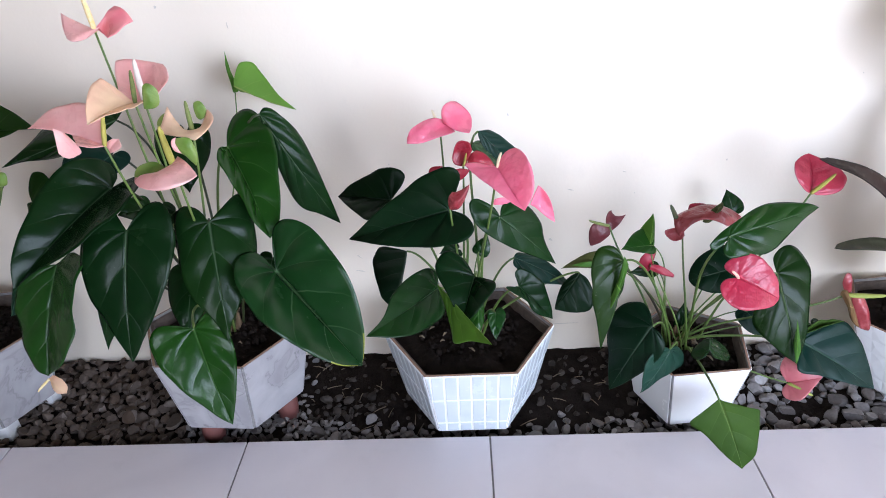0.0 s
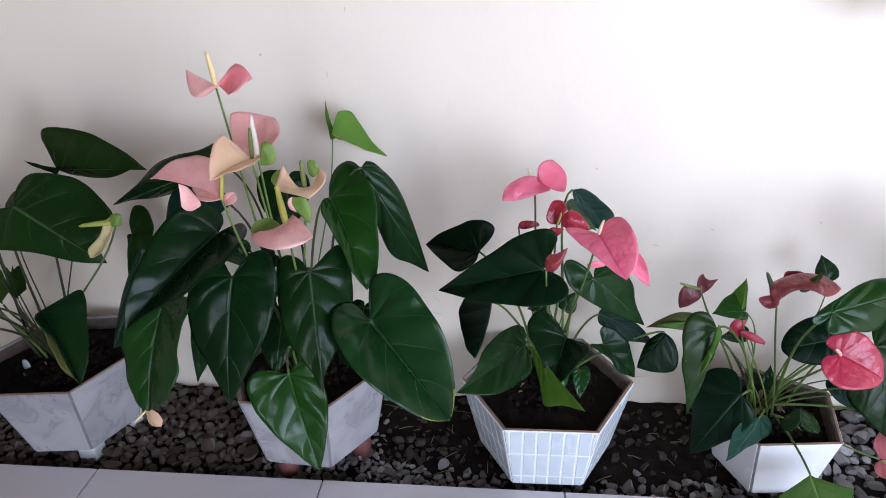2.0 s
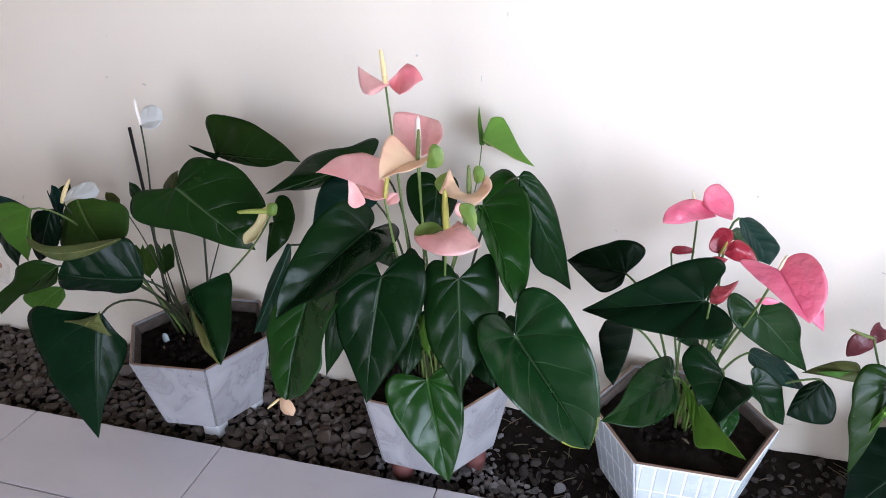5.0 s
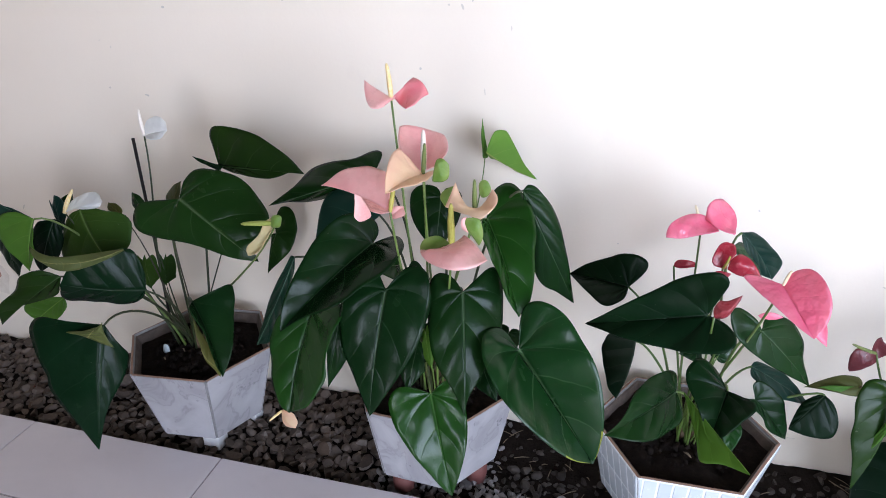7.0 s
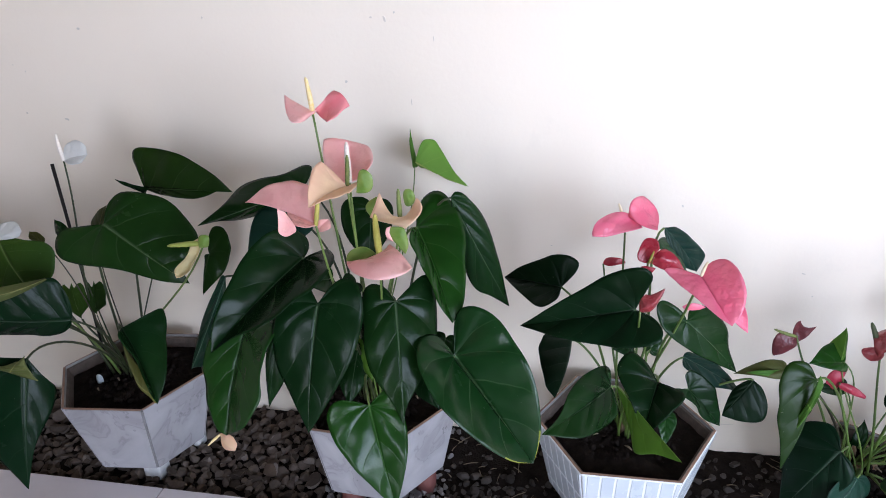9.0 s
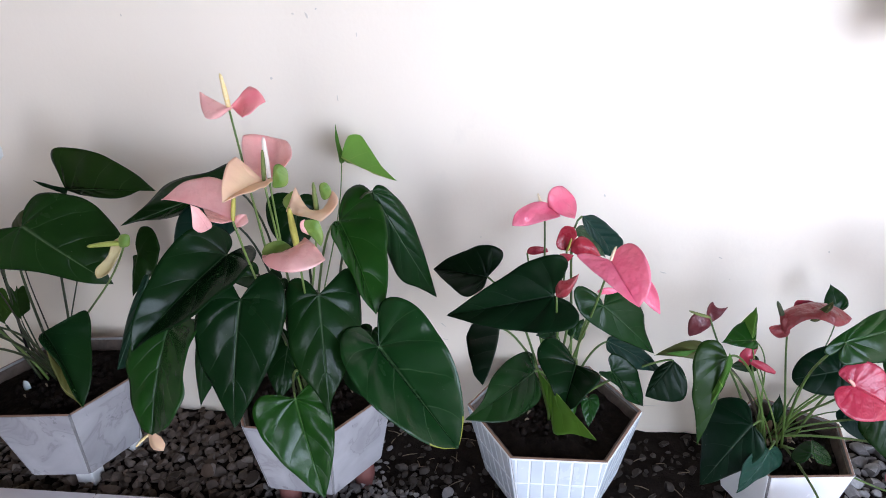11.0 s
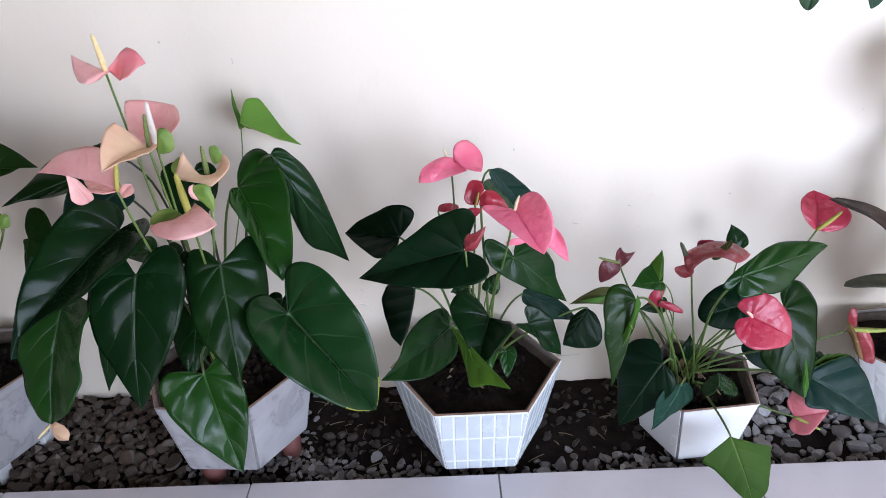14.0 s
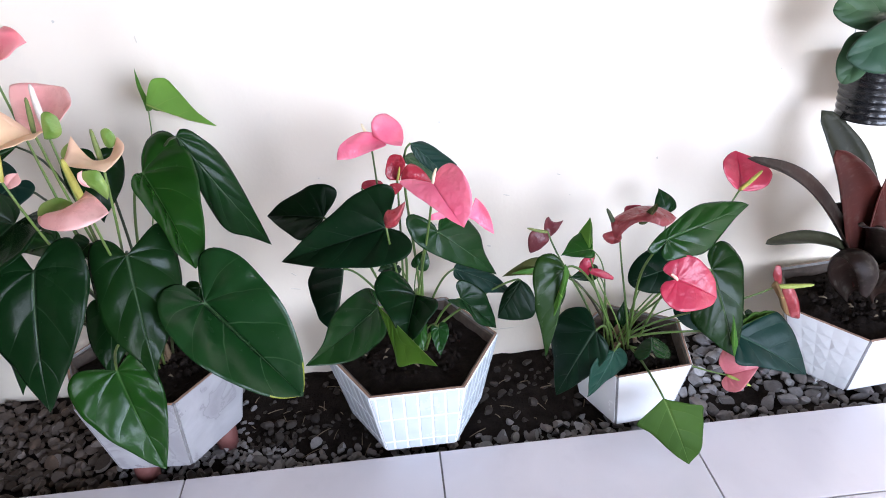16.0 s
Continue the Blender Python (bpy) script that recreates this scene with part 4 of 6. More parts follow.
def mosaic_face(panel, q, out, base):
    """Upright mosaic pieces in three rows, cut off slanting at the sides."""
    wide, high = (q[2] - q[3]).length, ((q[3] + q[2]) / 2 - (q[0] + q[1]) / 2).length
    low = (q[1] - q[0]).length
    across, up = (q[2] - q[3]).normalized(), ((q[3] + q[2]) / 2 - (q[0] + q[1]) / 2).normalized()
    mid = (q[0] + q[1]) / 2
    pw, ph, gap = 0.0262, 0.068, 0.0042
    v1 = high - 0.003
    row = 0
    while v1 > 0.012:
        v0 = max(0.003, v1 - ph)
        for k in range(-6, 6):
            u0, u1 = k * pw + gap / 2, (k + 1) * pw - gap / 2
            corners = []
            for v, us in ((v0, (u0, u1)), (v1, (u1, u0))):
                half = (low + (wide - low) * v / high) / 2 - 0.002
                for u in us:
                    corners.append((max(-half, min(half, u)), v))
            if corners[1][0] - corners[0][0] < 0.003 and corners[2][0] - corners[3][0] < 0.003:
                continue
            if corners[1][0] - corners[0][0] < 0.002:
                lowmid = (corners[0][0] + corners[1][0]) / 2
                corners[0], corners[1] = (lowmid - 0.001, corners[0][1]), (lowmid + 0.001, corners[1][1])
            pts = [mid + across * u + up * v + out * 0.0014 for u, v in corners]
            slab("mosaic_tile", pts, out, 0.0013, MOSAIC, panel, base)
        v1 = v0 - gap
        row += 1


def relief_face(panel, q, out, base):
    """Low pyramids pressed into the white tile."""
    rnd = random.Random(4)
    nu, nv = 5, 5
    for i in range(nu):
        for j in range(nv):
            a, b, c, d = (face_point(q, (i + du) / nu, (j + dv) / nv) + out * 0.0005 for du, dv in ((0.001, 0.001), (0.999, 0.001), (0.999, 0.999), (0.001, 0.999)))
            m = (a + b + c + d) / 4 + out * rnd.uniform(0.0006, 0.0018) + (b - a) * rnd.uniform(-0.3, 0.3) + (d - a) * rnd.uniform(-0.3, 0.3)
            mesh_object("relief_facet", [a, b, c, d, m], [(0, 1, 4), (1, 2, 4), (2, 3, 4), (3, 0, 4)], WHITE_TILE, panel, smooth=False, origin=base)


def pot_soil(center, turn, side, z, seed, chips=10, n_sides=6):
    """A rough heap of dark potting soil that fills the planter up to near its rim."""
    rnd = random.Random(seed)
    N = n_sides
    ring = ring_of((0, 0), side, 0, turn, N)
    rings, spokes = 22, 120
    verts, faces = [Vector((center[0], center[1], z + 0.012))], []
    for i in range(1, rings + 1):
        for k in range(spokes):
            u = k / spokes * N
            a, b = ring[int(u) % N], ring[(int(u) + 1) % N]
            p = a.lerp(b, u - int(u)) * (i / rings)
            w = Vector((center[0] + p.x, center[1] + p.y, z))
            fall = 1 - (i / rings) ** 2
            w.z += 0.012 * fall + (0.012 * noise.noise(w * 22 + Vector((seed, 0, 0))) + 0.008 * noise.noise(w * 60) + 0.005 * noise.noise(w * 140)) * (0.35 + 0.65 * min(1, 3 * (1 - i / rings)))
            verts.append(w)
    for k in range(spokes):
        faces.append((0, 1 + k, 1 + (k + 1) % spokes))
    for i in range(rings - 1):
        for k in range(spokes):
            a, b = 1 + i * spokes + k, 1 + i * spokes + (k + 1) % spokes
            faces.append((a, a + spokes, b + spokes, b))
    base = (center[0], center[1], z)
    thing = mesh_object("potting_soil", verts, faces, SOIL, origin=base)
    tagged(thing, "moist dark brown potting soil filling the planter", "soil", kind="stuff")
    # crumbs and bark bits
    cv, cf = [], []
    shapes, tris = stone_shapes(5, seed)
    for _ in range(150):
        a, r = rnd.uniform(0, 6.28), side * 0.66 * math.sqrt(rnd.random())
        x, y = center[0] + r * math.cos(a), center[1] + r * math.sin(a)
        s = rnd.choice((0.002, 0.003, 0.0035, 0.005, 0.007))
        rot = np.array(Euler((rnd.uniform(0, 6), rnd.uniform(0, 6), rnd.uniform(0, 6))).to_matrix())
        pts = (rnd.choice(shapes) * s) @ rot.T + (x, y, z + 0.012 * (1 - (r / side) ** 2) + 0.003)
        off = len(cv)
        cv.extend(Vector(p) for p in pts)
        cf.extend((i + off, j + off, k + off) for i, j, k in tris)
    mesh_object("soil_crumbs", cv, cf, EARTH, thing, origin=base)
    bv, bf = [], []
    for _ in range(chips):
        a, r = rnd.uniform(0, 6.28), side * 0.62 * math.sqrt(rnd.random())
        p = Vector((center[0] + r * math.cos(a), center[1] + r * math.sin(a), z + 0.016))
        w = rnd.uniform(0, 6.28)
        q = p + Vector((math.cos(w), math.sin(w), 0.1)) * rnd.uniform(0.008, 0.02)
        v, f = tube_data([p, p.lerp(q, 0.5) + Vector((0, 0, 0.003)), q], [0.001, 0.0024, 0.001], 5)
        bf += [tuple(i + len(bv) for i in t) for t in f]
        bv += v
    mesh_object("bark_bits", bv, bf, TWIG, thing, origin=base)
    return thing

CHIP = (-1.166, -0.241, 0.190)

P1, P2, P3, P4, P5 = (-1.100, -0.203), (-0.544, -0.2005), (-0.036, -0.195), (0.423, -0.214), (0.938, -0.172)
planter(P1, 5.9, 0.172, 0.126, 0.021, 0.209, "marble", "six-sided planter of grey-veined marble tiles with dark joints", ((-1.065, -0.260, "block"), (-1.15, -0.13, "block"), (-1.03, -0.15, "block")))
planter(P2, -3.7, 0.177, 0.141, 0.025, 0.207, "marble", "six-sided planter of white marble tiles on terracotta feet", ((-0.590, -0.285, "terracotta"), (-0.445, -0.215, "terracotta"), (-0.60, -0.13, "terracotta")))
planter(P3, 0.7, 0.180, 0.1405, -0.002, 0.169, "mosaic", "six-sided planter faced with pale blue mosaic strips", ((-0.02, -0.235, "block"), (-0.11, -0.13, "block"), (0.06, -0.13, "block")))
planter(P4, 5.4, 0.159, 0.120, -0.015, 0.136, "white", "low five-sided planter of plain white tiles", ((0.39, -0.24, "block"), (0.46, -0.23, "block"), (0.42, -0.16, "block")), n_sides=5)
planter(P5, 5.0, 0.172, 0.118, -0.012, 0.158, "white", "six-sided planter of white tiles, one side with facetted relief", ((0.88, -0.20, "block"), (0.98, -0.19, "block"), (0.93, -0.10, "block")), faces_special=(5,))
pot_soil(P1, 5.9, 0.152, 0.182, 1)
pot_soil(P2, -3.7, 0.157, 0.181, 2)
pot_soil(P3, 0.7, 0.164, 0.144, 3, 10)
pot_soil(P4, 5.4, 0.137, 0.107, 4, 8, 5)
pot_soil(P5, 5.0, 0.150, 0.136, 5, 10)

pl1 = plant("anthurium", (-1.115, -0.190, 0.190), 0.030, "white-flowering anthurium with broad dark green heart leaves")
pl2 = plant("anthurium", (-0.545, -0.200, 0.197), 0.040, "large anthurium with salmon-pink flowers and glossy hanging leaves")
pl3 = plant("anthurium", (-0.030, -0.190, 0.152), 0.030, "anthurium with rose-pink flowers and dark glossy leaves", STALK_FRESH, 0.7)
pl4 = plant("anthurium", (0.405, -0.200, 0.124), 0.040, "small anthurium with crimson flowers on many thin stalks", STALK_FRESH, 0.45)
# pl1
heart_leaf(pl1, 'light', (-1.337, -0.330, 0.540), (-1.339, -0.370, 0.443), ((-1.363, -0.364, 0.463), (-1.393, -0.359, 0.482), (-1.420, -0.352, 0.505), (-1.427, -0.345, 0.525), (-1.414, -0.336, 0.544), (-1.381, -0.330, 0.551), (-1.353, -0.330, 0.544)), ((-1.319, -0.373, 0.477), (-1.318, -0.354, 0.524)))
heart_leaf(pl1, 'bluish', (-1.356, -0.320, 0.538), (-1.462, -0.310, 0.562), ((-1.400, -0.315, 0.552),), ((-1.450, -0.325, 0.532), (-1.405, -0.323, 0.534)), stem=0)
heart_leaf(pl1, 'shadowed', (-1.438, -0.310, 0.528), (-1.421, -0.330, 0.399), ((-1.453, -0.319, 0.433), (-1.484, -0.310, 0.460), (-1.485, -0.305, 0.497), (-1.466, -0.306, 0.518)), ((-1.385, -0.328, 0.453), (-1.385, -0.320, 0.508)), stem=0)
heart_leaf(pl1, 'shadowed', (-1.318, -0.300, 0.530), (-1.368, -0.320, 0.412), ((-1.382, -0.317, 0.449), (-1.371, -0.310, 0.499), (-1.355, -0.305, 0.522), (-1.334, -0.302, 0.525)), ((-1.323, -0.310, 0.446), (-1.304, -0.301, 0.503), (-1.304, -0.299, 0.524)), stem=0)
heart_leaf(pl1, 'matte', (-1.278, -0.270, 0.543), (-1.211, -0.300, 0.446), ((-1.160, -0.296, 0.481), (-1.152, -0.288, 0.516), (-1.164, -0.280, 0.545), (-1.207, -0.275, 0.550), (-1.251, -0.270, 0.551)), ((-1.298, -0.290, 0.426), (-1.350, -0.280, 0.435), (-1.338, -0.271, 0.489), (-1.313, -0.268, 0.526)))
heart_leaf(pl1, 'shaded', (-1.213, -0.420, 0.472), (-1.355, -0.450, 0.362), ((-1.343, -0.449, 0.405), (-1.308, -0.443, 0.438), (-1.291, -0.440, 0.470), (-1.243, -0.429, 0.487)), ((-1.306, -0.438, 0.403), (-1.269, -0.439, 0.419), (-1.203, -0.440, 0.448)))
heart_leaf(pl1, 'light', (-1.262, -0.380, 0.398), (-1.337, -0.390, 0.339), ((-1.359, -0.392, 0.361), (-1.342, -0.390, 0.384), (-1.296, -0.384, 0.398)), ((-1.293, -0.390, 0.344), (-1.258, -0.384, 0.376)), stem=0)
heart_leaf(pl1, 'bluish', (-1.366, -0.240, 0.472), (-1.366, -0.240, 0.556), ((-1.381, -0.240, 0.521), (-1.384, -0.240, 0.541)), ((-1.349, -0.240, 0.547), (-1.348, -0.240, 0.509)))
heart_leaf(pl1, 'mid', (-1.404, -0.200, 0.495), (-1.360, -0.200, 0.524), ((-1.393, -0.200, 0.527), (-1.373, -0.200, 0.541), (-1.360, -0.200, 0.538)), ((-1.377, -0.200, 0.505),), stem=0)
heart_leaf(pl1, 'matte', (-1.204, -0.200, 0.327), (-1.206, -0.200, 0.415), ((-1.236, -0.200, 0.354), (-1.236, -0.200, 0.389), (-1.222, -0.200, 0.409)), ((-1.181, -0.200, 0.359), (-1.178, -0.200, 0.398), (-1.190, -0.200, 0.414)))
heart_leaf(pl1, 'matte', (-1.164, -0.200, 0.339), (-1.159, -0.190, 0.418), ((-1.174, -0.203, 0.364), (-1.174, -0.200, 0.398), (-1.167, -0.195, 0.415)), ((-1.133, -0.204, 0.370), (-1.131, -0.200, 0.404), (-1.145, -0.194, 0.418)))
heart_leaf(pl1, 'olive', (-1.223, -0.220, 0.518), (-1.251, -0.220, 0.542), ((-1.254, -0.220, 0.525),), ((-1.231, -0.220, 0.541), (-1.220, -0.220, 0.530)))
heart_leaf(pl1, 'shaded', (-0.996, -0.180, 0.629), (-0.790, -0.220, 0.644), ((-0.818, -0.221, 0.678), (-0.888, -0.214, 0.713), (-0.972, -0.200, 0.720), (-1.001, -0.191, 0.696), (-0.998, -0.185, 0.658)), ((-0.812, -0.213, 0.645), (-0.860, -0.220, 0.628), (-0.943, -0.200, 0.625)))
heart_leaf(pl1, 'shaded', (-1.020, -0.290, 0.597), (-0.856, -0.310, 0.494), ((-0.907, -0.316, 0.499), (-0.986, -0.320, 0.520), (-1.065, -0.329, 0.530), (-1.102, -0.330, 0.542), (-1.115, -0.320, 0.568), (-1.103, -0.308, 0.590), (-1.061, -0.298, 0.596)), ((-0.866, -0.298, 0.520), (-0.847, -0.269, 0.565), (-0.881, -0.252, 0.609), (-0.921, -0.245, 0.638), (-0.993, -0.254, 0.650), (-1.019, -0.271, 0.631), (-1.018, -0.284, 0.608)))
heart_leaf(pl1, 'smooth', (-1.059, -0.500, 0.437), (-1.071, -0.570, 0.212), ((-1.098, -0.565, 0.256), (-1.146, -0.560, 0.326), (-1.153, -0.553, 0.358), (-1.177, -0.546, 0.408), (-1.184, -0.540, 0.434), (-1.168, -0.530, 0.451), (-1.125, -0.518, 0.444), (-1.088, -0.509, 0.438)), ((-1.064, -0.552, 0.255), (-1.056, -0.533, 0.294), (-1.038, -0.503, 0.338), (-1.033, -0.490, 0.365), (-1.037, -0.490, 0.381), (-1.050, -0.500, 0.396)), arch=0.07)
heart_leaf(pl1, 'smooth', (-1.082, -0.360, 0.428), (-1.208, -0.430, 0.461), ((-1.184, -0.412, 0.499), (-1.129, -0.378, 0.515), (-1.097, -0.360, 0.511), (-1.081, -0.355, 0.476), (-1.080, -0.357, 0.443)), ((-1.218, -0.420, 0.421), (-1.164, -0.390, 0.407), (-1.119, -0.366, 0.398), (-1.094, -0.358, 0.409)))
heart_leaf(pl1, 'smooth', (-0.981, -0.360, 0.418), (-0.890, -0.430, 0.306), ((-0.898, -0.436, 0.340), (-0.934, -0.409, 0.384), (-0.942, -0.421, 0.431), (-0.955, -0.406, 0.436)), ((-0.886, -0.404, 0.336), (-0.892, -0.365, 0.387), (-0.905, -0.330, 0.434), (-0.919, -0.324, 0.445), (-0.952, -0.346, 0.427)))
leaf(pl1, 'olive', (-1.130, -0.170, 0.535), (-1.116, -0.150, 0.578), (-1.156, -0.150, 0.548), (-1.110, -0.160, 0.556), lobe=0.73)
leaf(pl1, 'dark', (-0.977, -0.210, 0.634), (-1.036, -0.210, 0.658), (-1.009, -0.210, 0.655), (-1.009, -0.210, 0.642), lobe=0.14)
leaf(pl1, 'mid', (-1.201, -0.190, 0.533), (-1.221, -0.180, 0.554), (-1.231, -0.180, 0.533), (-1.199, -0.180, 0.545), lobe=0.73)
bloom = petal(pl1, 'green', (-0.777, -0.361, 0.613), (-0.800, -0.361, 0.604), (-0.811, -0.361, 0.580), (-0.827, -0.379, 0.565), (-0.827, -0.389, 0.548), (-0.808, -0.389, 0.555), (-0.796, -0.379, 0.574), (-0.791, -0.361, 0.591), bulge=-0.15, base=(-0.780, -0.361, 0.602), spadix=(-0.843, -0.370, 0.598), spadix_look='green')
petal(pl1, 'lip', (-0.787, -0.365, 0.603), (-0.785, -0.365, 0.615), (-0.776, -0.365, 0.620), (-0.767, -0.365, 0.618), (-0.768, -0.365, 0.609), (-0.771, -0.365, 0.599), (-0.780, -0.365, 0.597), (-0.787, -0.365, 0.596), bulge=0.2, under=bloom)
bloom = bract(pl1, 'white', (-1.309, -0.280, 0.537), (-1.200, -0.290, 0.575), ((-1.215, -0.277, 0.586), (-1.237, -0.270, 0.585), (-1.267, -0.269, 0.572), (-1.290, -0.273, 0.556)), ((-1.210, -0.290, 0.562), (-1.239, -0.287, 0.554), (-1.271, -0.283, 0.551)), spadix=(-1.275, -0.280, 0.590), spadix_look='yellowtip')
bloom = bract(pl1, 'white', (-1.144, -0.200, 0.689), (-1.089, -0.200, 0.703), ((-1.094, -0.194, 0.721), (-1.114, -0.190, 0.727), (-1.136, -0.192, 0.715)), ((-1.099, -0.210, 0.688), (-1.122, -0.209, 0.684)), spadix=(-1.146, -0.200, 0.742), spadix_look='pale')
petal(pl1, 'olive', (-1.242, -0.440, 0.541), (-1.182, -0.440, 0.528), (-1.084, -0.390, 0.531), (-1.083, -0.390, 0.530), (-1.082, -0.390, 0.528), (-1.167, -0.445, 0.503), (-1.241, -0.440, 0.531), (-1.243, -0.440, 0.536), bulge=0.04, name='leaf', stem=0)
petal(pl1, 'olive', (-0.979, -0.371, 0.391), (-0.959, -0.371, 0.342), (-0.941, -0.371, 0.286), (-0.939, -0.371, 0.273), (-0.937, -0.371, 0.258), (-0.956, -0.371, 0.290), (-0.972, -0.371, 0.343), (-0.976, -0.371, 0.372), bulge=0.1, name='leaf', stem=0)
petal(pl1, 'olive', (-1.037, -0.525, 0.461), (-1.038, -0.525, 0.438), (-1.026, -0.525, 0.412), (-1.076, -0.525, 0.423), (-1.133, -0.525, 0.427), (-1.090, -0.525, 0.435), (-1.058, -0.525, 0.446), (-1.045, -0.525, 0.453), bulge=0.05, name='leaf', stem=0)
# pl2
heart_leaf(pl2, 'shaded', (-0.939, -0.090, 0.448), (-0.960, -0.110, 0.355), ((-0.953, -0.100, 0.399), (-0.951, -0.093, 0.431), (-0.951, -0.090, 0.444)), ((-0.905, -0.100, 0.412), (-0.890, -0.090, 0.458), (-0.905, -0.079, 0.503), (-0.931, -0.077, 0.506), (-0.945, -0.083, 0.477)), stem=0)
heart_leaf(pl2, 'dark', (-0.550, -0.452, 0.551), (-0.559, -0.530, 0.362), ((-0.577, -0.517, 0.401), (-0.607, -0.500, 0.458), (-0.618, -0.481, 0.509), (-0.617, -0.460, 0.560), (-0.605, -0.449, 0.582), (-0.586, -0.442, 0.591), (-0.567, -0.445, 0.576)), ((-0.543, -0.523, 0.384), (-0.492, -0.493, 0.473), (-0.477, -0.470, 0.532), (-0.481, -0.453, 0.572), (-0.498, -0.442, 0.592), (-0.522, -0.441, 0.587), (-0.539, -0.446, 0.568)))
heart_leaf(pl2, 'dark', (-0.433, -0.425, 0.548), (-0.408, -0.510, 0.376), ((-0.431, -0.495, 0.411), (-0.468, -0.477, 0.456), (-0.483, -0.450, 0.512), (-0.485, -0.427, 0.558), (-0.472, -0.417, 0.573), (-0.450, -0.417, 0.567)), ((-0.407, -0.495, 0.401), (-0.389, -0.464, 0.436), (-0.370, -0.426, 0.483), (-0.372, -0.400, 0.530), (-0.382, -0.383, 0.569), (-0.397, -0.387, 0.577), (-0.418, -0.408, 0.561)))
heart_leaf(pl2, 'edged', (-0.338, -0.440, 0.465), (-0.208, -0.505, 0.323), ((-0.241, -0.529, 0.345), (-0.286, -0.539, 0.382), (-0.342, -0.535, 0.434), (-0.377, -0.510, 0.475), (-0.389, -0.483, 0.496), (-0.387, -0.454, 0.505), (-0.371, -0.431, 0.498), (-0.351, -0.433, 0.480)), ((-0.202, -0.502, 0.350), (-0.200, -0.495, 0.394), (-0.213, -0.478, 0.460), (-0.242, -0.460, 0.513), (-0.272, -0.445, 0.547), (-0.308, -0.432, 0.555), (-0.332, -0.428, 0.541), (-0.339, -0.432, 0.507)), puff=1.6)
heart_leaf(pl2, 'bright', (-0.467, -0.494, 0.397), (-0.418, -0.550, 0.248), ((-0.441, -0.550, 0.270), (-0.484, -0.546, 0.320), (-0.514, -0.541, 0.360), (-0.527, -0.530, 0.393), (-0.517, -0.514, 0.412), (-0.493, -0.502, 0.408)), ((-0.408, -0.536, 0.291), (-0.402, -0.520, 0.338), (-0.407, -0.505, 0.379), (-0.423, -0.492, 0.412), (-0.439, -0.487, 0.424), (-0.454, -0.489, 0.413)))
heart_leaf(pl2, 'bright', (-0.415, -0.330, 0.635), (-0.344, -0.420, 0.513), ((-0.365, -0.426, 0.545), (-0.385, -0.402, 0.580), (-0.404, -0.391, 0.612), (-0.417, -0.380, 0.633), (-0.420, -0.355, 0.641)), ((-0.331, -0.404, 0.533), (-0.330, -0.374, 0.573), (-0.337, -0.330, 0.631), (-0.353, -0.300, 0.671), (-0.378, -0.285, 0.692), (-0.401, -0.292, 0.684), (-0.414, -0.311, 0.660)), puff=1.6)
heart_leaf(pl2, 'dark', (-0.363, -0.300, 0.678), (-0.268, -0.235, 0.445), ((-0.303, -0.252, 0.478), (-0.337, -0.270, 0.514), (-0.357, -0.290, 0.612)), ((-0.282, -0.248, 0.516), (-0.307, -0.270, 0.624), (-0.336, -0.288, 0.675), (-0.354, -0.297, 0.687)))
heart_leaf(pl2, 'dark', (-0.600, -0.370, 0.588), (-0.699, -0.530, 0.498), ((-0.699, -0.510, 0.533), (-0.690, -0.480, 0.570), (-0.671, -0.430, 0.623), (-0.652, -0.400, 0.639), (-0.626, -0.370, 0.642), (-0.603, -0.352, 0.628), (-0.595, -0.354, 0.606)), ((-0.660, -0.519, 0.520), (-0.611, -0.515, 0.546), (-0.577, -0.485, 0.570), (-0.551, -0.469, 0.587), (-0.533, -0.444, 0.602), (-0.533, -0.407, 0.612), (-0.559, -0.365, 0.610), (-0.582, -0.363, 0.599)))
heart_leaf(pl2, 'mid', (-0.691, -0.430, 0.485), (-0.702, -0.526, 0.337), ((-0.725, -0.520, 0.350), (-0.747, -0.491, 0.397), (-0.752, -0.460, 0.446), (-0.738, -0.437, 0.479)), ((-0.655, -0.548, 0.378), (-0.630, -0.542, 0.426), (-0.630, -0.512, 0.464), (-0.616, -0.490, 0.517), (-0.649, -0.452, 0.518)))
heart_leaf(pl2, 'bluish', (-0.752, -0.360, 0.540), (-0.827, -0.400, 0.369), ((-0.819, -0.390, 0.404), (-0.795, -0.370, 0.477), (-0.764, -0.357, 0.537)), ((-0.821, -0.360, 0.353), (-0.798, -0.358, 0.413), (-0.765, -0.351, 0.497)))
heart_leaf(pl2, 'dark', (-0.674, -0.160, 0.636), (-0.855, -0.250, 0.585), ((-0.821, -0.207, 0.612), (-0.800, -0.170, 0.635), (-0.769, -0.150, 0.647), (-0.723, -0.135, 0.654), (-0.684, -0.120, 0.667), (-0.667, -0.120, 0.663), (-0.668, -0.143, 0.647)), ((-0.823, -0.228, 0.588), (-0.784, -0.190, 0.580), (-0.730, -0.167, 0.599), (-0.688, -0.161, 0.626)))
heart_leaf(pl2, 'lime', (-0.461, -0.110, 0.677), (-0.370, -0.030, 0.604), ((-0.396, -0.048, 0.643), (-0.419, -0.062, 0.689), (-0.432, -0.070, 0.711), (-0.448, -0.086, 0.715), (-0.457, -0.100, 0.698)), ((-0.408, -0.060, 0.632), (-0.436, -0.089, 0.658), (-0.456, -0.091, 0.663)), stem=0)
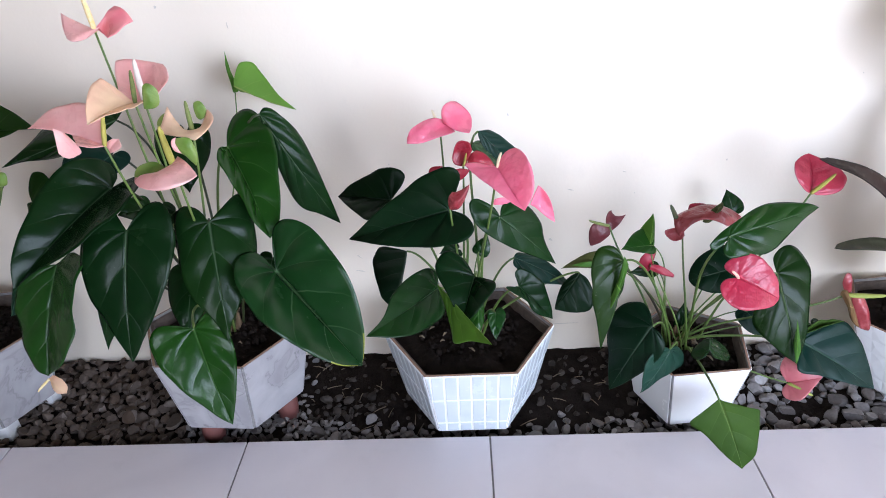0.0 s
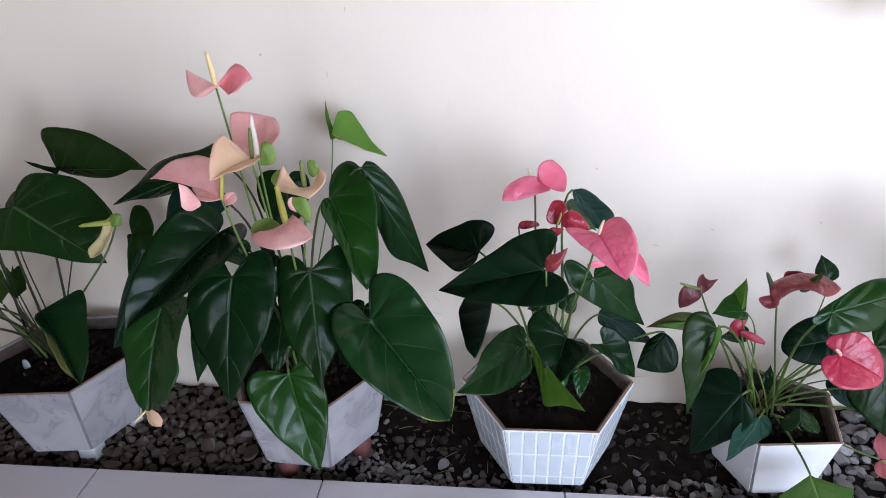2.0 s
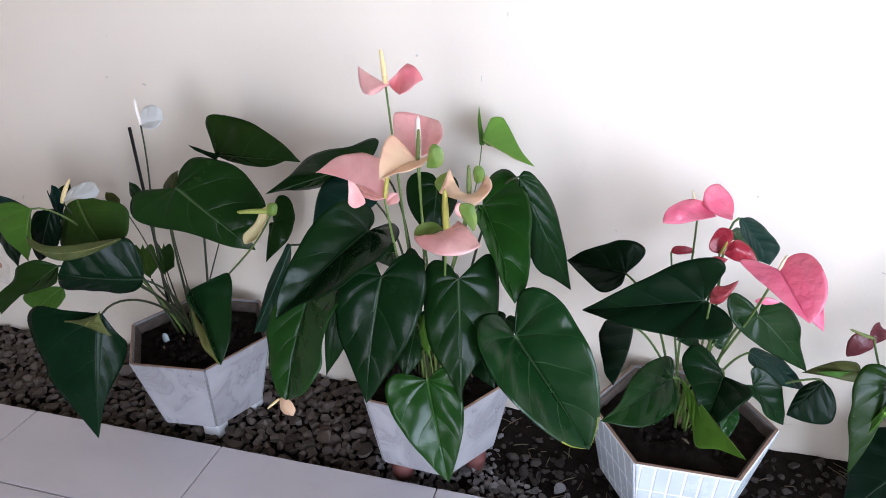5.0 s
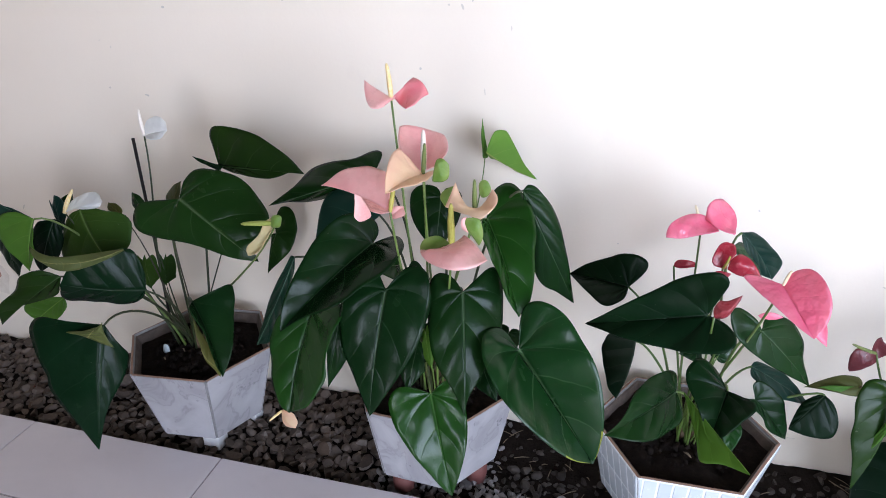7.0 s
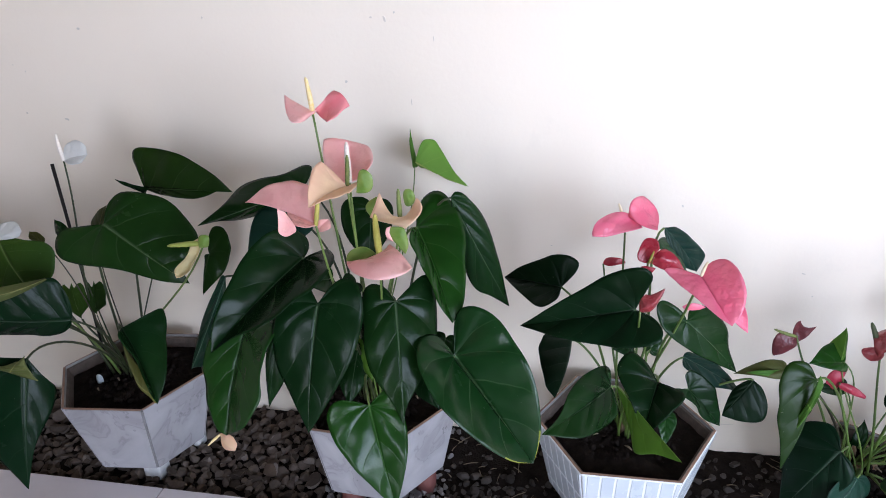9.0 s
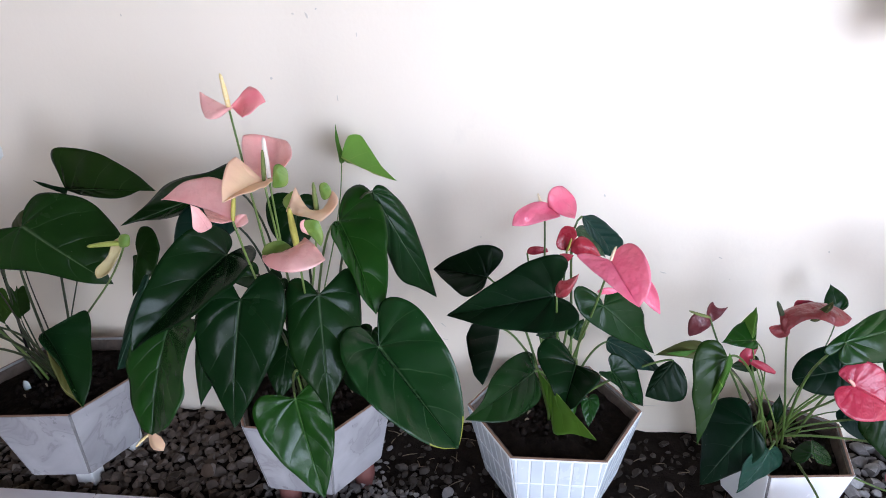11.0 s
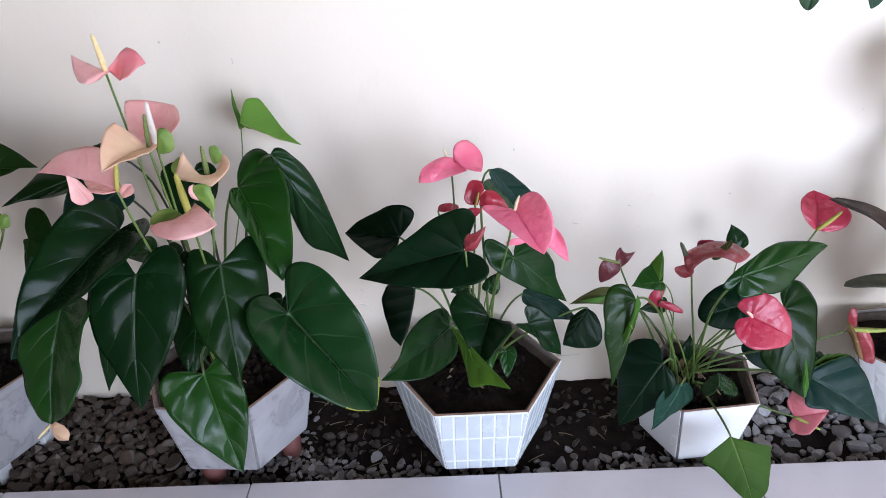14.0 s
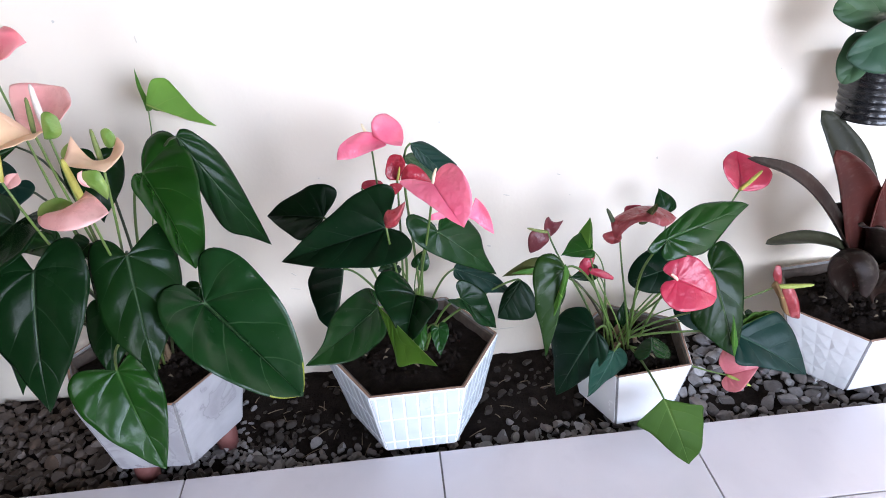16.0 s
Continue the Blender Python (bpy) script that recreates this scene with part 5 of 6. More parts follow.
leaf(pl2, 'dark', (-0.704, -0.300, 0.390), (-0.727, -0.330, 0.237), (-0.732, -0.320, 0.308), (-0.680, -0.300, 0.316), lobe=0.7)
leaf(pl2, 'bluish', (-0.671, -0.220, 0.590), (-0.753, -0.280, 0.531), (-0.759, -0.200, 0.603), (-0.687, -0.260, 0.542), lobe=0.73)
leaf(pl2, 'light', (-0.467, -0.090, 0.663), (-0.476, -0.080, 0.735), (-0.477, -0.085, 0.697), (-0.467, -0.085, 0.698), lobe=0.15)
leaf(pl2, 'dark', (-0.516, -0.240, 0.629), (-0.517, -0.280, 0.536), (-0.573, -0.260, 0.588), (-0.480, -0.240, 0.589), lobe=0.73)
leaf(pl2, 'dark', (-0.543, -0.300, 0.377), (-0.552, -0.360, 0.283), (-0.593, -0.340, 0.319), (-0.513, -0.320, 0.319), lobe=0.73)
leaf(pl2, 'light', (-0.532, -0.300, 0.379), (-0.512, -0.330, 0.320), (-0.541, -0.310, 0.346), (-0.508, -0.310, 0.358), lobe=0.73)
leaf(pl2, 'dark', (-0.426, -0.300, 0.334), (-0.385, -0.340, 0.278), (-0.437, -0.320, 0.295), (-0.379, -0.320, 0.318), lobe=0.74)
leaf(pl2, 'mid', (-0.575, -0.330, 0.531), (-0.611, -0.360, 0.535), (-0.595, -0.330, 0.556), (-0.569, -0.380, 0.524), lobe=0.75)
leaf(pl2, 'dark', (-0.532, -0.320, 0.520), (-0.550, -0.340, 0.506), (-0.554, -0.330, 0.533), (-0.524, -0.330, 0.504), lobe=0.73)
leaf(pl2, 'dark', (-0.367, -0.360, 0.443), (-0.381, -0.380, 0.396), (-0.394, -0.370, 0.433), (-0.350, -0.370, 0.418), lobe=0.72)
bloom = petal(pl2, 'pink', (-0.558, -0.350, 0.831), (-0.578, -0.350, 0.835), (-0.607, -0.350, 0.854), (-0.602, -0.365, 0.836), (-0.589, -0.385, 0.825), (-0.576, -0.385, 0.819), (-0.567, -0.350, 0.824), (-0.562, -0.350, 0.827), bulge=0.12, base=(-0.565, -0.350, 0.825), spadix=(-0.571, -0.350, 0.880), spadix_look='yellowtip')
petal(pl2, 'rose2', (-0.562, -0.350, 0.830), (-0.545, -0.350, 0.847), (-0.534, -0.335, 0.858), (-0.517, -0.345, 0.853), (-0.506, -0.350, 0.838), (-0.517, -0.375, 0.830), (-0.531, -0.385, 0.821), (-0.552, -0.350, 0.820), bulge=0.05, under=bloom)
bloom = petal(pl2, 'pink', (-0.540, -0.374, 0.731), (-0.557, -0.345, 0.752), (-0.564, -0.317, 0.776), (-0.541, -0.307, 0.775), (-0.493, -0.317, 0.768), (-0.477, -0.345, 0.755), (-0.485, -0.374, 0.736), (-0.512, -0.374, 0.725), bulge=-0.12, base=(-0.508, -0.374, 0.726), spadix=(-0.508, -0.374, 0.789), spadix_look='pale')
bloom = bract(pl2, 'cream', (-0.490, -0.440, 0.742), (-0.520, -0.520, 0.739), ((-0.526, -0.502, 0.754), (-0.528, -0.474, 0.771), (-0.524, -0.449, 0.777), (-0.512, -0.453, 0.762), (-0.501, -0.451, 0.749)), ((-0.505, -0.512, 0.741), (-0.482, -0.501, 0.744), (-0.473, -0.458, 0.745), (-0.474, -0.410, 0.750), (-0.484, -0.413, 0.742)), spadix=(-0.490, -0.430, 0.786), spadix_look='olive')
petal(pl2, 'lip', (-0.472, -0.455, 0.739), (-0.469, -0.455, 0.758), (-0.466, -0.455, 0.770), (-0.457, -0.455, 0.773), (-0.448, -0.455, 0.765), (-0.448, -0.455, 0.748), (-0.457, -0.455, 0.739), (-0.465, -0.455, 0.738), bulge=0.1, under=bloom)
bloom = bract(pl2, 'pink', (-0.528, -0.480, 0.696), (-0.643, -0.455, 0.718), ((-0.621, -0.438, 0.729), (-0.589, -0.428, 0.734), (-0.548, -0.430, 0.731), (-0.539, -0.457, 0.713)), ((-0.627, -0.428, 0.711), (-0.592, -0.445, 0.705), (-0.563, -0.488, 0.705), (-0.537, -0.520, 0.704)), spadix=(-0.523, -0.470, 0.740), spadix_look='olivey')
curl(bloom, pl2, 'pink', (-0.552, -0.510, 0.695), (-0.560, -0.530, 0.739), ((-0.562, -0.532, 0.722), (-0.562, -0.531, 0.706), (-0.558, -0.521, 0.695)), ((-0.555, -0.521, 0.731), (-0.550, -0.510, 0.712), (-0.548, -0.505, 0.698)))
curl(bloom, pl2, 'pink', (-0.532, -0.470, 0.682), (-0.511, -0.470, 0.702), ((-0.521, -0.470, 0.702), (-0.532, -0.470, 0.695)), ((-0.507, -0.480, 0.694), (-0.518, -0.478, 0.686)))
bloom = petal(pl2, 'cream', (-0.445, -0.488, 0.715), (-0.441, -0.475, 0.728), (-0.437, -0.461, 0.742), (-0.412, -0.462, 0.704), (-0.386, -0.452, 0.733), (-0.376, -0.470, 0.720), (-0.393, -0.500, 0.706), (-0.420, -0.495, 0.711), bulge=0.10, base=(-0.408, -0.465, 0.702), spadix=(-0.409, -0.465, 0.750), spadix_look='olive')
petal(pl2, 'lip', (-0.456, -0.450, 0.703), (-0.461, -0.450, 0.717), (-0.446, -0.450, 0.731), (-0.440, -0.450, 0.731), (-0.439, -0.450, 0.723), (-0.443, -0.450, 0.710), (-0.450, -0.450, 0.699), (-0.454, -0.450, 0.700), bulge=0.1, under=bloom)
petal(pl2, 'lip', (-0.404, -0.450, 0.723), (-0.405, -0.450, 0.739), (-0.399, -0.450, 0.745), (-0.393, -0.450, 0.743), (-0.389, -0.450, 0.735), (-0.390, -0.450, 0.726), (-0.395, -0.450, 0.721), (-0.400, -0.450, 0.719), bulge=0.1, under=bloom)
bloom = petal(pl2, 'pink', (-0.466, -0.540, 0.673), (-0.437, -0.535, 0.674), (-0.408, -0.530, 0.696), (-0.384, -0.555, 0.690), (-0.367, -0.580, 0.687), (-0.399, -0.600, 0.678), (-0.444, -0.580, 0.675), (-0.458, -0.560, 0.673), bulge=0.14, base=(-0.436, -0.485, 0.655), spadix=(-0.430, -0.515, 0.731), spadix_look='olivey')
petal(pl2, 'lip', (-0.464, -0.545, 0.671), (-0.465, -0.535, 0.681), (-0.453, -0.525, 0.686), (-0.440, -0.525, 0.686), (-0.428, -0.530, 0.680), (-0.438, -0.540, 0.678), (-0.447, -0.550, 0.675), (-0.457, -0.550, 0.672), bulge=-0.12, under=bloom)
petal(pl2, 'lip', (-0.404, -0.525, 0.697), (-0.411, -0.525, 0.709), (-0.406, -0.525, 0.718), (-0.391, -0.525, 0.718), (-0.386, -0.525, 0.709), (-0.384, -0.525, 0.692), (-0.389, -0.525, 0.679), (-0.396, -0.525, 0.690), bulge=0.1, under=bloom)
petal(pl2, 'pink', (-0.403, -0.528, 0.698), (-0.411, -0.528, 0.703), (-0.412, -0.528, 0.710), (-0.411, -0.528, 0.717), (-0.405, -0.528, 0.720), (-0.408, -0.528, 0.713), (-0.407, -0.528, 0.708), (-0.405, -0.528, 0.703), bulge=0.1, under=bloom)
bloom = bract(pl2, 'cream', (-0.757, -0.460, 0.278), (-0.722, -0.480, 0.262), ((-0.748, -0.461, 0.251), (-0.757, -0.457, 0.262)), ((-0.717, -0.477, 0.277), (-0.724, -0.470, 0.288), (-0.742, -0.462, 0.289)), spadix=(-0.779, -0.470, 0.258), spadix_look='yellowtip', arch=0.12, stem=0)
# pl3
heart_leaf(pl3, 'shadowed', (-0.061, -0.357, 0.522), (-0.243, -0.295, 0.442), ((-0.211, -0.310, 0.475), (-0.153, -0.337, 0.536), (-0.112, -0.356, 0.579), (-0.075, -0.370, 0.601), (-0.053, -0.376, 0.603), (-0.044, -0.375, 0.586), (-0.053, -0.366, 0.555)), ((-0.187, -0.336, 0.453), (-0.135, -0.373, 0.464), (-0.082, -0.404, 0.479), (-0.039, -0.420, 0.497), (-0.025, -0.411, 0.512), (-0.035, -0.384, 0.522)))
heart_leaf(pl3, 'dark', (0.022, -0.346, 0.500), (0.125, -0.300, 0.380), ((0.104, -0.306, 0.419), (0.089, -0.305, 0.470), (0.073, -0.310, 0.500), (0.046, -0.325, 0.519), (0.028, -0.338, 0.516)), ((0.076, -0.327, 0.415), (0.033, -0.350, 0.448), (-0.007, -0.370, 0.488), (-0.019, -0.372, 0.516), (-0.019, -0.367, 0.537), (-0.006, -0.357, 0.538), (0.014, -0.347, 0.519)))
heart_leaf(pl3, 'shadowed', (-0.175, -0.200, 0.473), (-0.284, -0.150, 0.461), ((-0.248, -0.162, 0.493), (-0.201, -0.178, 0.524), (-0.172, -0.190, 0.536), (-0.150, -0.201, 0.530), (-0.156, -0.204, 0.503)), ((-0.246, -0.211, 0.458), (-0.214, -0.250, 0.457), (-0.183, -0.235, 0.465)))
heart_leaf(pl3, 'dark', (-0.087, -0.360, 0.374), (-0.197, -0.500, 0.376), ((-0.175, -0.467, 0.387), (-0.160, -0.439, 0.410), (-0.133, -0.400, 0.420), (-0.109, -0.370, 0.419), (-0.091, -0.353, 0.404), (-0.085, -0.353, 0.386)), ((-0.150, -0.480, 0.357), (-0.112, -0.450, 0.348), (-0.080, -0.411, 0.347), (-0.077, -0.380, 0.359)))
heart_leaf(pl3, 'dark', (-0.023, -0.415, 0.428), (-0.047, -0.480, 0.377), ((-0.055, -0.467, 0.394), (-0.069, -0.448, 0.420), (-0.084, -0.433, 0.443), (-0.087, -0.420, 0.458), (-0.078, -0.405, 0.468), (-0.063, -0.395, 0.470), (-0.040, -0.399, 0.453)), ((-0.025, -0.482, 0.400), (-0.007, -0.475, 0.421), (0.007, -0.470, 0.438), (0.006, -0.455, 0.443), (-0.010, -0.433, 0.434)), puff=1.8)
heart_leaf(pl3, 'light', (-0.085, -0.420, 0.419), (-0.003, -0.550, 0.392), ((-0.033, -0.527, 0.383), (-0.062, -0.510, 0.369), (-0.069, -0.480, 0.386), (-0.078, -0.445, 0.406)), ((-0.023, -0.520, 0.397), (-0.052, -0.490, 0.393), (-0.062, -0.457, 0.411)), stem=0, arch=-0.04)
heart_leaf(pl3, 'shadowed', (-0.150, -0.220, 0.372), (-0.178, -0.330, 0.318), ((-0.196, -0.319, 0.339), (-0.209, -0.289, 0.369), (-0.206, -0.260, 0.387), (-0.192, -0.236, 0.393)), ((-0.176, -0.234, 0.277), (-0.166, -0.233, 0.316), (-0.156, -0.213, 0.344)))
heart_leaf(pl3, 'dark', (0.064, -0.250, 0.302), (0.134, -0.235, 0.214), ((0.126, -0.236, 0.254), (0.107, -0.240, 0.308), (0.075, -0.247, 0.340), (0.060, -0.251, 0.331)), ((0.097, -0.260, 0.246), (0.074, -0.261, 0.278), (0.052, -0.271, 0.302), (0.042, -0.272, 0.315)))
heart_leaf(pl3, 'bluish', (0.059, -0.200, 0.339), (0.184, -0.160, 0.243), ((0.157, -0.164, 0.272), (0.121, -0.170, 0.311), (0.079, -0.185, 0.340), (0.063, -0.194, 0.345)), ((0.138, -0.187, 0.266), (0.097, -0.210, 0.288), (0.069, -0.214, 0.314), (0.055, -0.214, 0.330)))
heart_leaf(pl3, 'shadowed', (0.189, -0.200, 0.299), (0.139, -0.220, 0.227), ((0.144, -0.211, 0.246), (0.156, -0.200, 0.274), (0.175, -0.197, 0.293)), ((0.171, -0.227, 0.223), (0.207, -0.230, 0.229), (0.216, -0.221, 0.255), (0.206, -0.208, 0.285)))
heart_leaf(pl3, 'mid', (0.014, -0.330, 0.297), (0.013, -0.360, 0.259), ((0.005, -0.353, 0.273), (-0.001, -0.340, 0.295), (0.003, -0.330, 0.305)), ((0.024, -0.350, 0.277), (0.032, -0.340, 0.294), (0.028, -0.329, 0.306), (0.018, -0.325, 0.305)))
heart_leaf(pl3, 'bluish', (-0.008, -0.220, 0.608), (0.063, -0.180, 0.509), ((0.077, -0.170, 0.536), (0.053, -0.184, 0.565), (0.018, -0.204, 0.602)), ((0.028, -0.211, 0.536), (0.002, -0.223, 0.575), (-0.008, -0.225, 0.598)))
heart_leaf(pl3, 'orchid', (-0.019, -0.240, 0.593), (0.040, -0.210, 0.524), ((0.025, -0.207, 0.548), (0.004, -0.210, 0.576), (-0.010, -0.221, 0.590)), ((0.010, -0.240, 0.547), (-0.008, -0.248, 0.571), (-0.019, -0.250, 0.586)), stem=0)
leaf(pl3, 'bright', (-0.017, -0.330, 0.308), (-0.019, -0.360, 0.265), (-0.036, -0.340, 0.287), (-0.006, -0.340, 0.283), lobe=0.74)
leaf(pl3, 'mid', (-0.012, -0.250, 0.383), (0.006, -0.240, 0.412), (-0.015, -0.240, 0.402), (0.009, -0.250, 0.381), lobe=0.73)
leaf(pl3, 'dark', (-0.052, -0.280, 0.406), (-0.084, -0.300, 0.409), (-0.061, -0.270, 0.418), (-0.064, -0.300, 0.395), lobe=0.75)
bloom = petal(pl3, 'rose', (-0.058, -0.230, 0.632), (-0.094, -0.230, 0.636), (-0.123, -0.250, 0.625), (-0.129, -0.260, 0.617), (-0.130, -0.270, 0.607), (-0.092, -0.260, 0.608), (-0.048, -0.250, 0.620), (-0.053, -0.230, 0.621), bulge=0.08, base=(-0.074, -0.230, 0.610), spadix=(-0.087, -0.220, 0.649), spadix_look='cream')
petal(pl3, 'rose', (-0.069, -0.230, 0.628), (-0.067, -0.230, 0.658), (-0.044, -0.200, 0.656), (-0.023, -0.200, 0.636), (-0.019, -0.220, 0.622), (-0.020, -0.230, 0.616), (-0.024, -0.250, 0.615), (-0.047, -0.250, 0.622), bulge=-0.1, under=bloom)
bloom = bract(pl3, 'rose', (0.014, -0.430, 0.623), (0.050, -0.485, 0.577), ((0.033, -0.472, 0.584), (0.007, -0.448, 0.598), (-0.016, -0.428, 0.609), (-0.034, -0.410, 0.621), (-0.017, -0.414, 0.626), (0.005, -0.426, 0.623)), ((0.061, -0.483, 0.599), (0.065, -0.473, 0.625), (0.057, -0.455, 0.645), (0.042, -0.438, 0.654), (0.026, -0.428, 0.646), (0.017, -0.427, 0.633)), spadix=(0.020, -0.430, 0.646), spadix_look='cream')
bloom = petal(pl3, 'rose', (0.071, -0.360, 0.528), (0.079, -0.360, 0.551), (0.083, -0.360, 0.561), (0.102, -0.360, 0.536), (0.112, -0.360, 0.494), (0.094, -0.360, 0.508), (0.079, -0.360, 0.524), (0.074, -0.360, 0.526), bulge=-0.12, stem=0)
petal(pl3, 'rose', (0.007, -0.370, 0.539), (0.022, -0.370, 0.547), (0.041, -0.370, 0.541), (0.036, -0.370, 0.538), (0.031, -0.370, 0.536), (0.024, -0.370, 0.535), (0.017, -0.370, 0.535), (0.012, -0.370, 0.535), bulge=0.1, under=bloom)
bloom = petal(pl3, 'red', (-0.031, -0.270, 0.563), (-0.052, -0.270, 0.569), (-0.051, -0.270, 0.589), (-0.044, -0.270, 0.607), (-0.028, -0.270, 0.607), (-0.023, -0.270, 0.602), (-0.020, -0.270, 0.590), (-0.027, -0.270, 0.576), bulge=-0.12, base=(-0.036, -0.270, 0.563), spadix=(-0.030, -0.280, 0.591), spadix_look='olivey')
petal(pl3, 'red', (-0.029, -0.270, 0.563), (-0.024, -0.270, 0.582), (-0.012, -0.260, 0.587), (0.006, -0.270, 0.580), (0.021, -0.280, 0.559), (0.000, -0.270, 0.552), (-0.016, -0.270, 0.556), (-0.023, -0.270, 0.559), bulge=0.14, under=bloom)
petal(pl3, 'red', (-0.048, -0.285, 0.564), (-0.038, -0.285, 0.565), (-0.025, -0.285, 0.562), (-0.033, -0.285, 0.551), (-0.044, -0.285, 0.542), (-0.047, -0.285, 0.549), (-0.048, -0.285, 0.555), (-0.049, -0.285, 0.560), bulge=0.1, under=bloom)
bloom = petal(pl3, 'dusty', (-0.059, -0.400, 0.544), (-0.061, -0.400, 0.561), (-0.054, -0.400, 0.573), (-0.042, -0.400, 0.575), (-0.027, -0.400, 0.585), (-0.032, -0.400, 0.568), (-0.039, -0.400, 0.553), (-0.048, -0.400, 0.543), bulge=0.2)
bloom = petal(pl3, 'red', (-0.101, -0.180, 0.515), (-0.096, -0.180, 0.527), (-0.079, -0.180, 0.529), (-0.066, -0.180, 0.526), (-0.062, -0.180, 0.519), (-0.075, -0.180, 0.515), (-0.081, -0.180, 0.514), (-0.091, -0.180, 0.512), bulge=0.1)
# pl4
heart_leaf(pl4, 'mid', (0.389, -0.390, 0.473), (0.560, -0.320, 0.485), ((0.525, -0.325, 0.496), (0.462, -0.340, 0.505), (0.411, -0.366, 0.495), (0.374, -0.391, 0.479), (0.358, -0.405, 0.467), (0.368, -0.408, 0.459), (0.380, -0.399, 0.466)), ((0.524, -0.341, 0.474), (0.489, -0.368, 0.454), (0.456, -0.390, 0.440), (0.418, -0.401, 0.443), (0.387, -0.411, 0.445), (0.379, -0.404, 0.458)))
heart_leaf(pl4, 'shaded', (0.547, -0.260, 0.320), (0.589, -0.320, 0.154), ((0.558, -0.310, 0.175), (0.510, -0.290, 0.224), (0.517, -0.272, 0.277), (0.537, -0.263, 0.308)), ((0.606, -0.302, 0.193), (0.609, -0.274, 0.261), (0.616, -0.250, 0.319), (0.598, -0.239, 0.353), (0.570, -0.238, 0.367), (0.544, -0.249, 0.349)))
heart_leaf(pl4, 'bluish', (0.610, -0.280, 0.174), (0.761, -0.310, 0.075), ((0.754, -0.292, 0.108), (0.730, -0.264, 0.165), (0.702, -0.250, 0.198), (0.656, -0.256, 0.202), (0.620, -0.268, 0.192)), ((0.715, -0.318, 0.092), (0.640, -0.325, 0.124), (0.591, -0.330, 0.145)), puff=1.5)
heart_leaf(pl4, 'shaded', (0.240, -0.330, 0.397), (0.202, -0.364, 0.234), ((0.194, -0.359, 0.273), (0.180, -0.348, 0.350), (0.183, -0.340, 0.398), (0.199, -0.333, 0.424), (0.226, -0.328, 0.424)), ((0.213, -0.354, 0.280), (0.230, -0.338, 0.328), (0.240, -0.329, 0.367)))
heart_leaf(pl4, 'shadowed', (0.300, -0.340, 0.264), (0.240, -0.310, 0.091), ((0.240, -0.301, 0.141), (0.235, -0.285, 0.199), (0.238, -0.280, 0.242), (0.255, -0.291, 0.281), (0.280, -0.313, 0.298), (0.294, -0.330, 0.287)), ((0.273, -0.332, 0.134), (0.307, -0.353, 0.188), (0.321, -0.360, 0.226), (0.314, -0.352, 0.253)))
heart_leaf(pl4, 'bluish', (0.342, -0.330, 0.203), (0.283, -0.370, 0.134), ((0.284, -0.368, 0.177), (0.295, -0.360, 0.209), (0.323, -0.342, 0.217)), ((0.330, -0.343, 0.150), (0.370, -0.320, 0.152), (0.382, -0.312, 0.167), (0.363, -0.319, 0.198)))
heart_leaf(pl4, 'dark', (0.416, -0.330, 0.199), (0.425, -0.300, 0.205), ((0.409, -0.302, 0.198), (0.387, -0.320, 0.188), (0.391, -0.342, 0.188), (0.407, -0.340, 0.194)), ((0.443, -0.294, 0.193), (0.468, -0.295, 0.172), (0.459, -0.321, 0.168), (0.427, -0.339, 0.187)), stem=0)
heart_leaf(pl4, 'matte', (0.411, -0.415, 0.154), (0.463, -0.450, 0.013), ((0.429, -0.444, 0.044), (0.385, -0.434, 0.091), (0.360, -0.430, 0.111), (0.384, -0.422, 0.133)), ((0.483, -0.441, 0.049), (0.489, -0.426, 0.105), (0.486, -0.420, 0.129), (0.449, -0.419, 0.137)), puff=0.3)
heart_leaf(pl4, 'matte', (0.594, -0.295, 0.195), (0.696, -0.265, 0.209), ((0.643, -0.275, 0.218),), ((0.641, -0.291, 0.213),), stem=0)
heart_leaf(pl4, 'light', (0.577, -0.310, 0.248), (0.584, -0.330, 0.158), ((0.576, -0.320, 0.197),), ((0.589, -0.320, 0.193),), stem=0, puff=0.2)
leaf(pl4, 'shadowed', (0.448, -0.290, 0.352), (0.377, -0.280, 0.323), (0.409, -0.310, 0.304), (0.419, -0.260, 0.380), blunt=1, lobe=1.07)
leaf(pl4, 'light', (0.307, -0.250, 0.384), (0.315, -0.220, 0.436), (0.288, -0.220, 0.402), (0.320, -0.230, 0.398), lobe=0.28)
leaf(pl4, 'bright', (0.310, -0.250, 0.384), (0.251, -0.260, 0.383), (0.279, -0.230, 0.408), (0.273, -0.270, 0.375), lobe=0.37)
leaf(pl4, 'dark', (0.508, -0.120, 0.380), (0.493, -0.100, 0.425), (0.481, -0.110, 0.390), (0.533, -0.110, 0.386), lobe=0.36)
leaf(pl4, 'dark', (0.324, -0.240, 0.327), (0.270, -0.260, 0.332), (0.299, -0.240, 0.342), (0.292, -0.260, 0.317), lobe=0.75)
leaf(pl4, 'bluish', (0.537, -0.200, 0.193), (0.581, -0.220, 0.134), (0.533, -0.220, 0.157), (0.574, -0.200, 0.174), lobe=0.72)
leaf(pl4, 'dark', (0.425, -0.150, 0.127), (0.433, -0.130, 0.179), (0.413, -0.140, 0.159), (0.444, -0.140, 0.155), lobe=0.73)
leaf(pl4, 'dark', (0.676, -0.200, 0.155), (0.709, -0.200, 0.121), (0.683, -0.200, 0.127), (0.702, -0.200, 0.149), lobe=0.72)
leaf(pl4, 'olive', (0.235, -0.210, 0.334), (0.151, -0.200, 0.311), (0.200, -0.190, 0.338), (0.189, -0.220, 0.316), lobe=0.21)
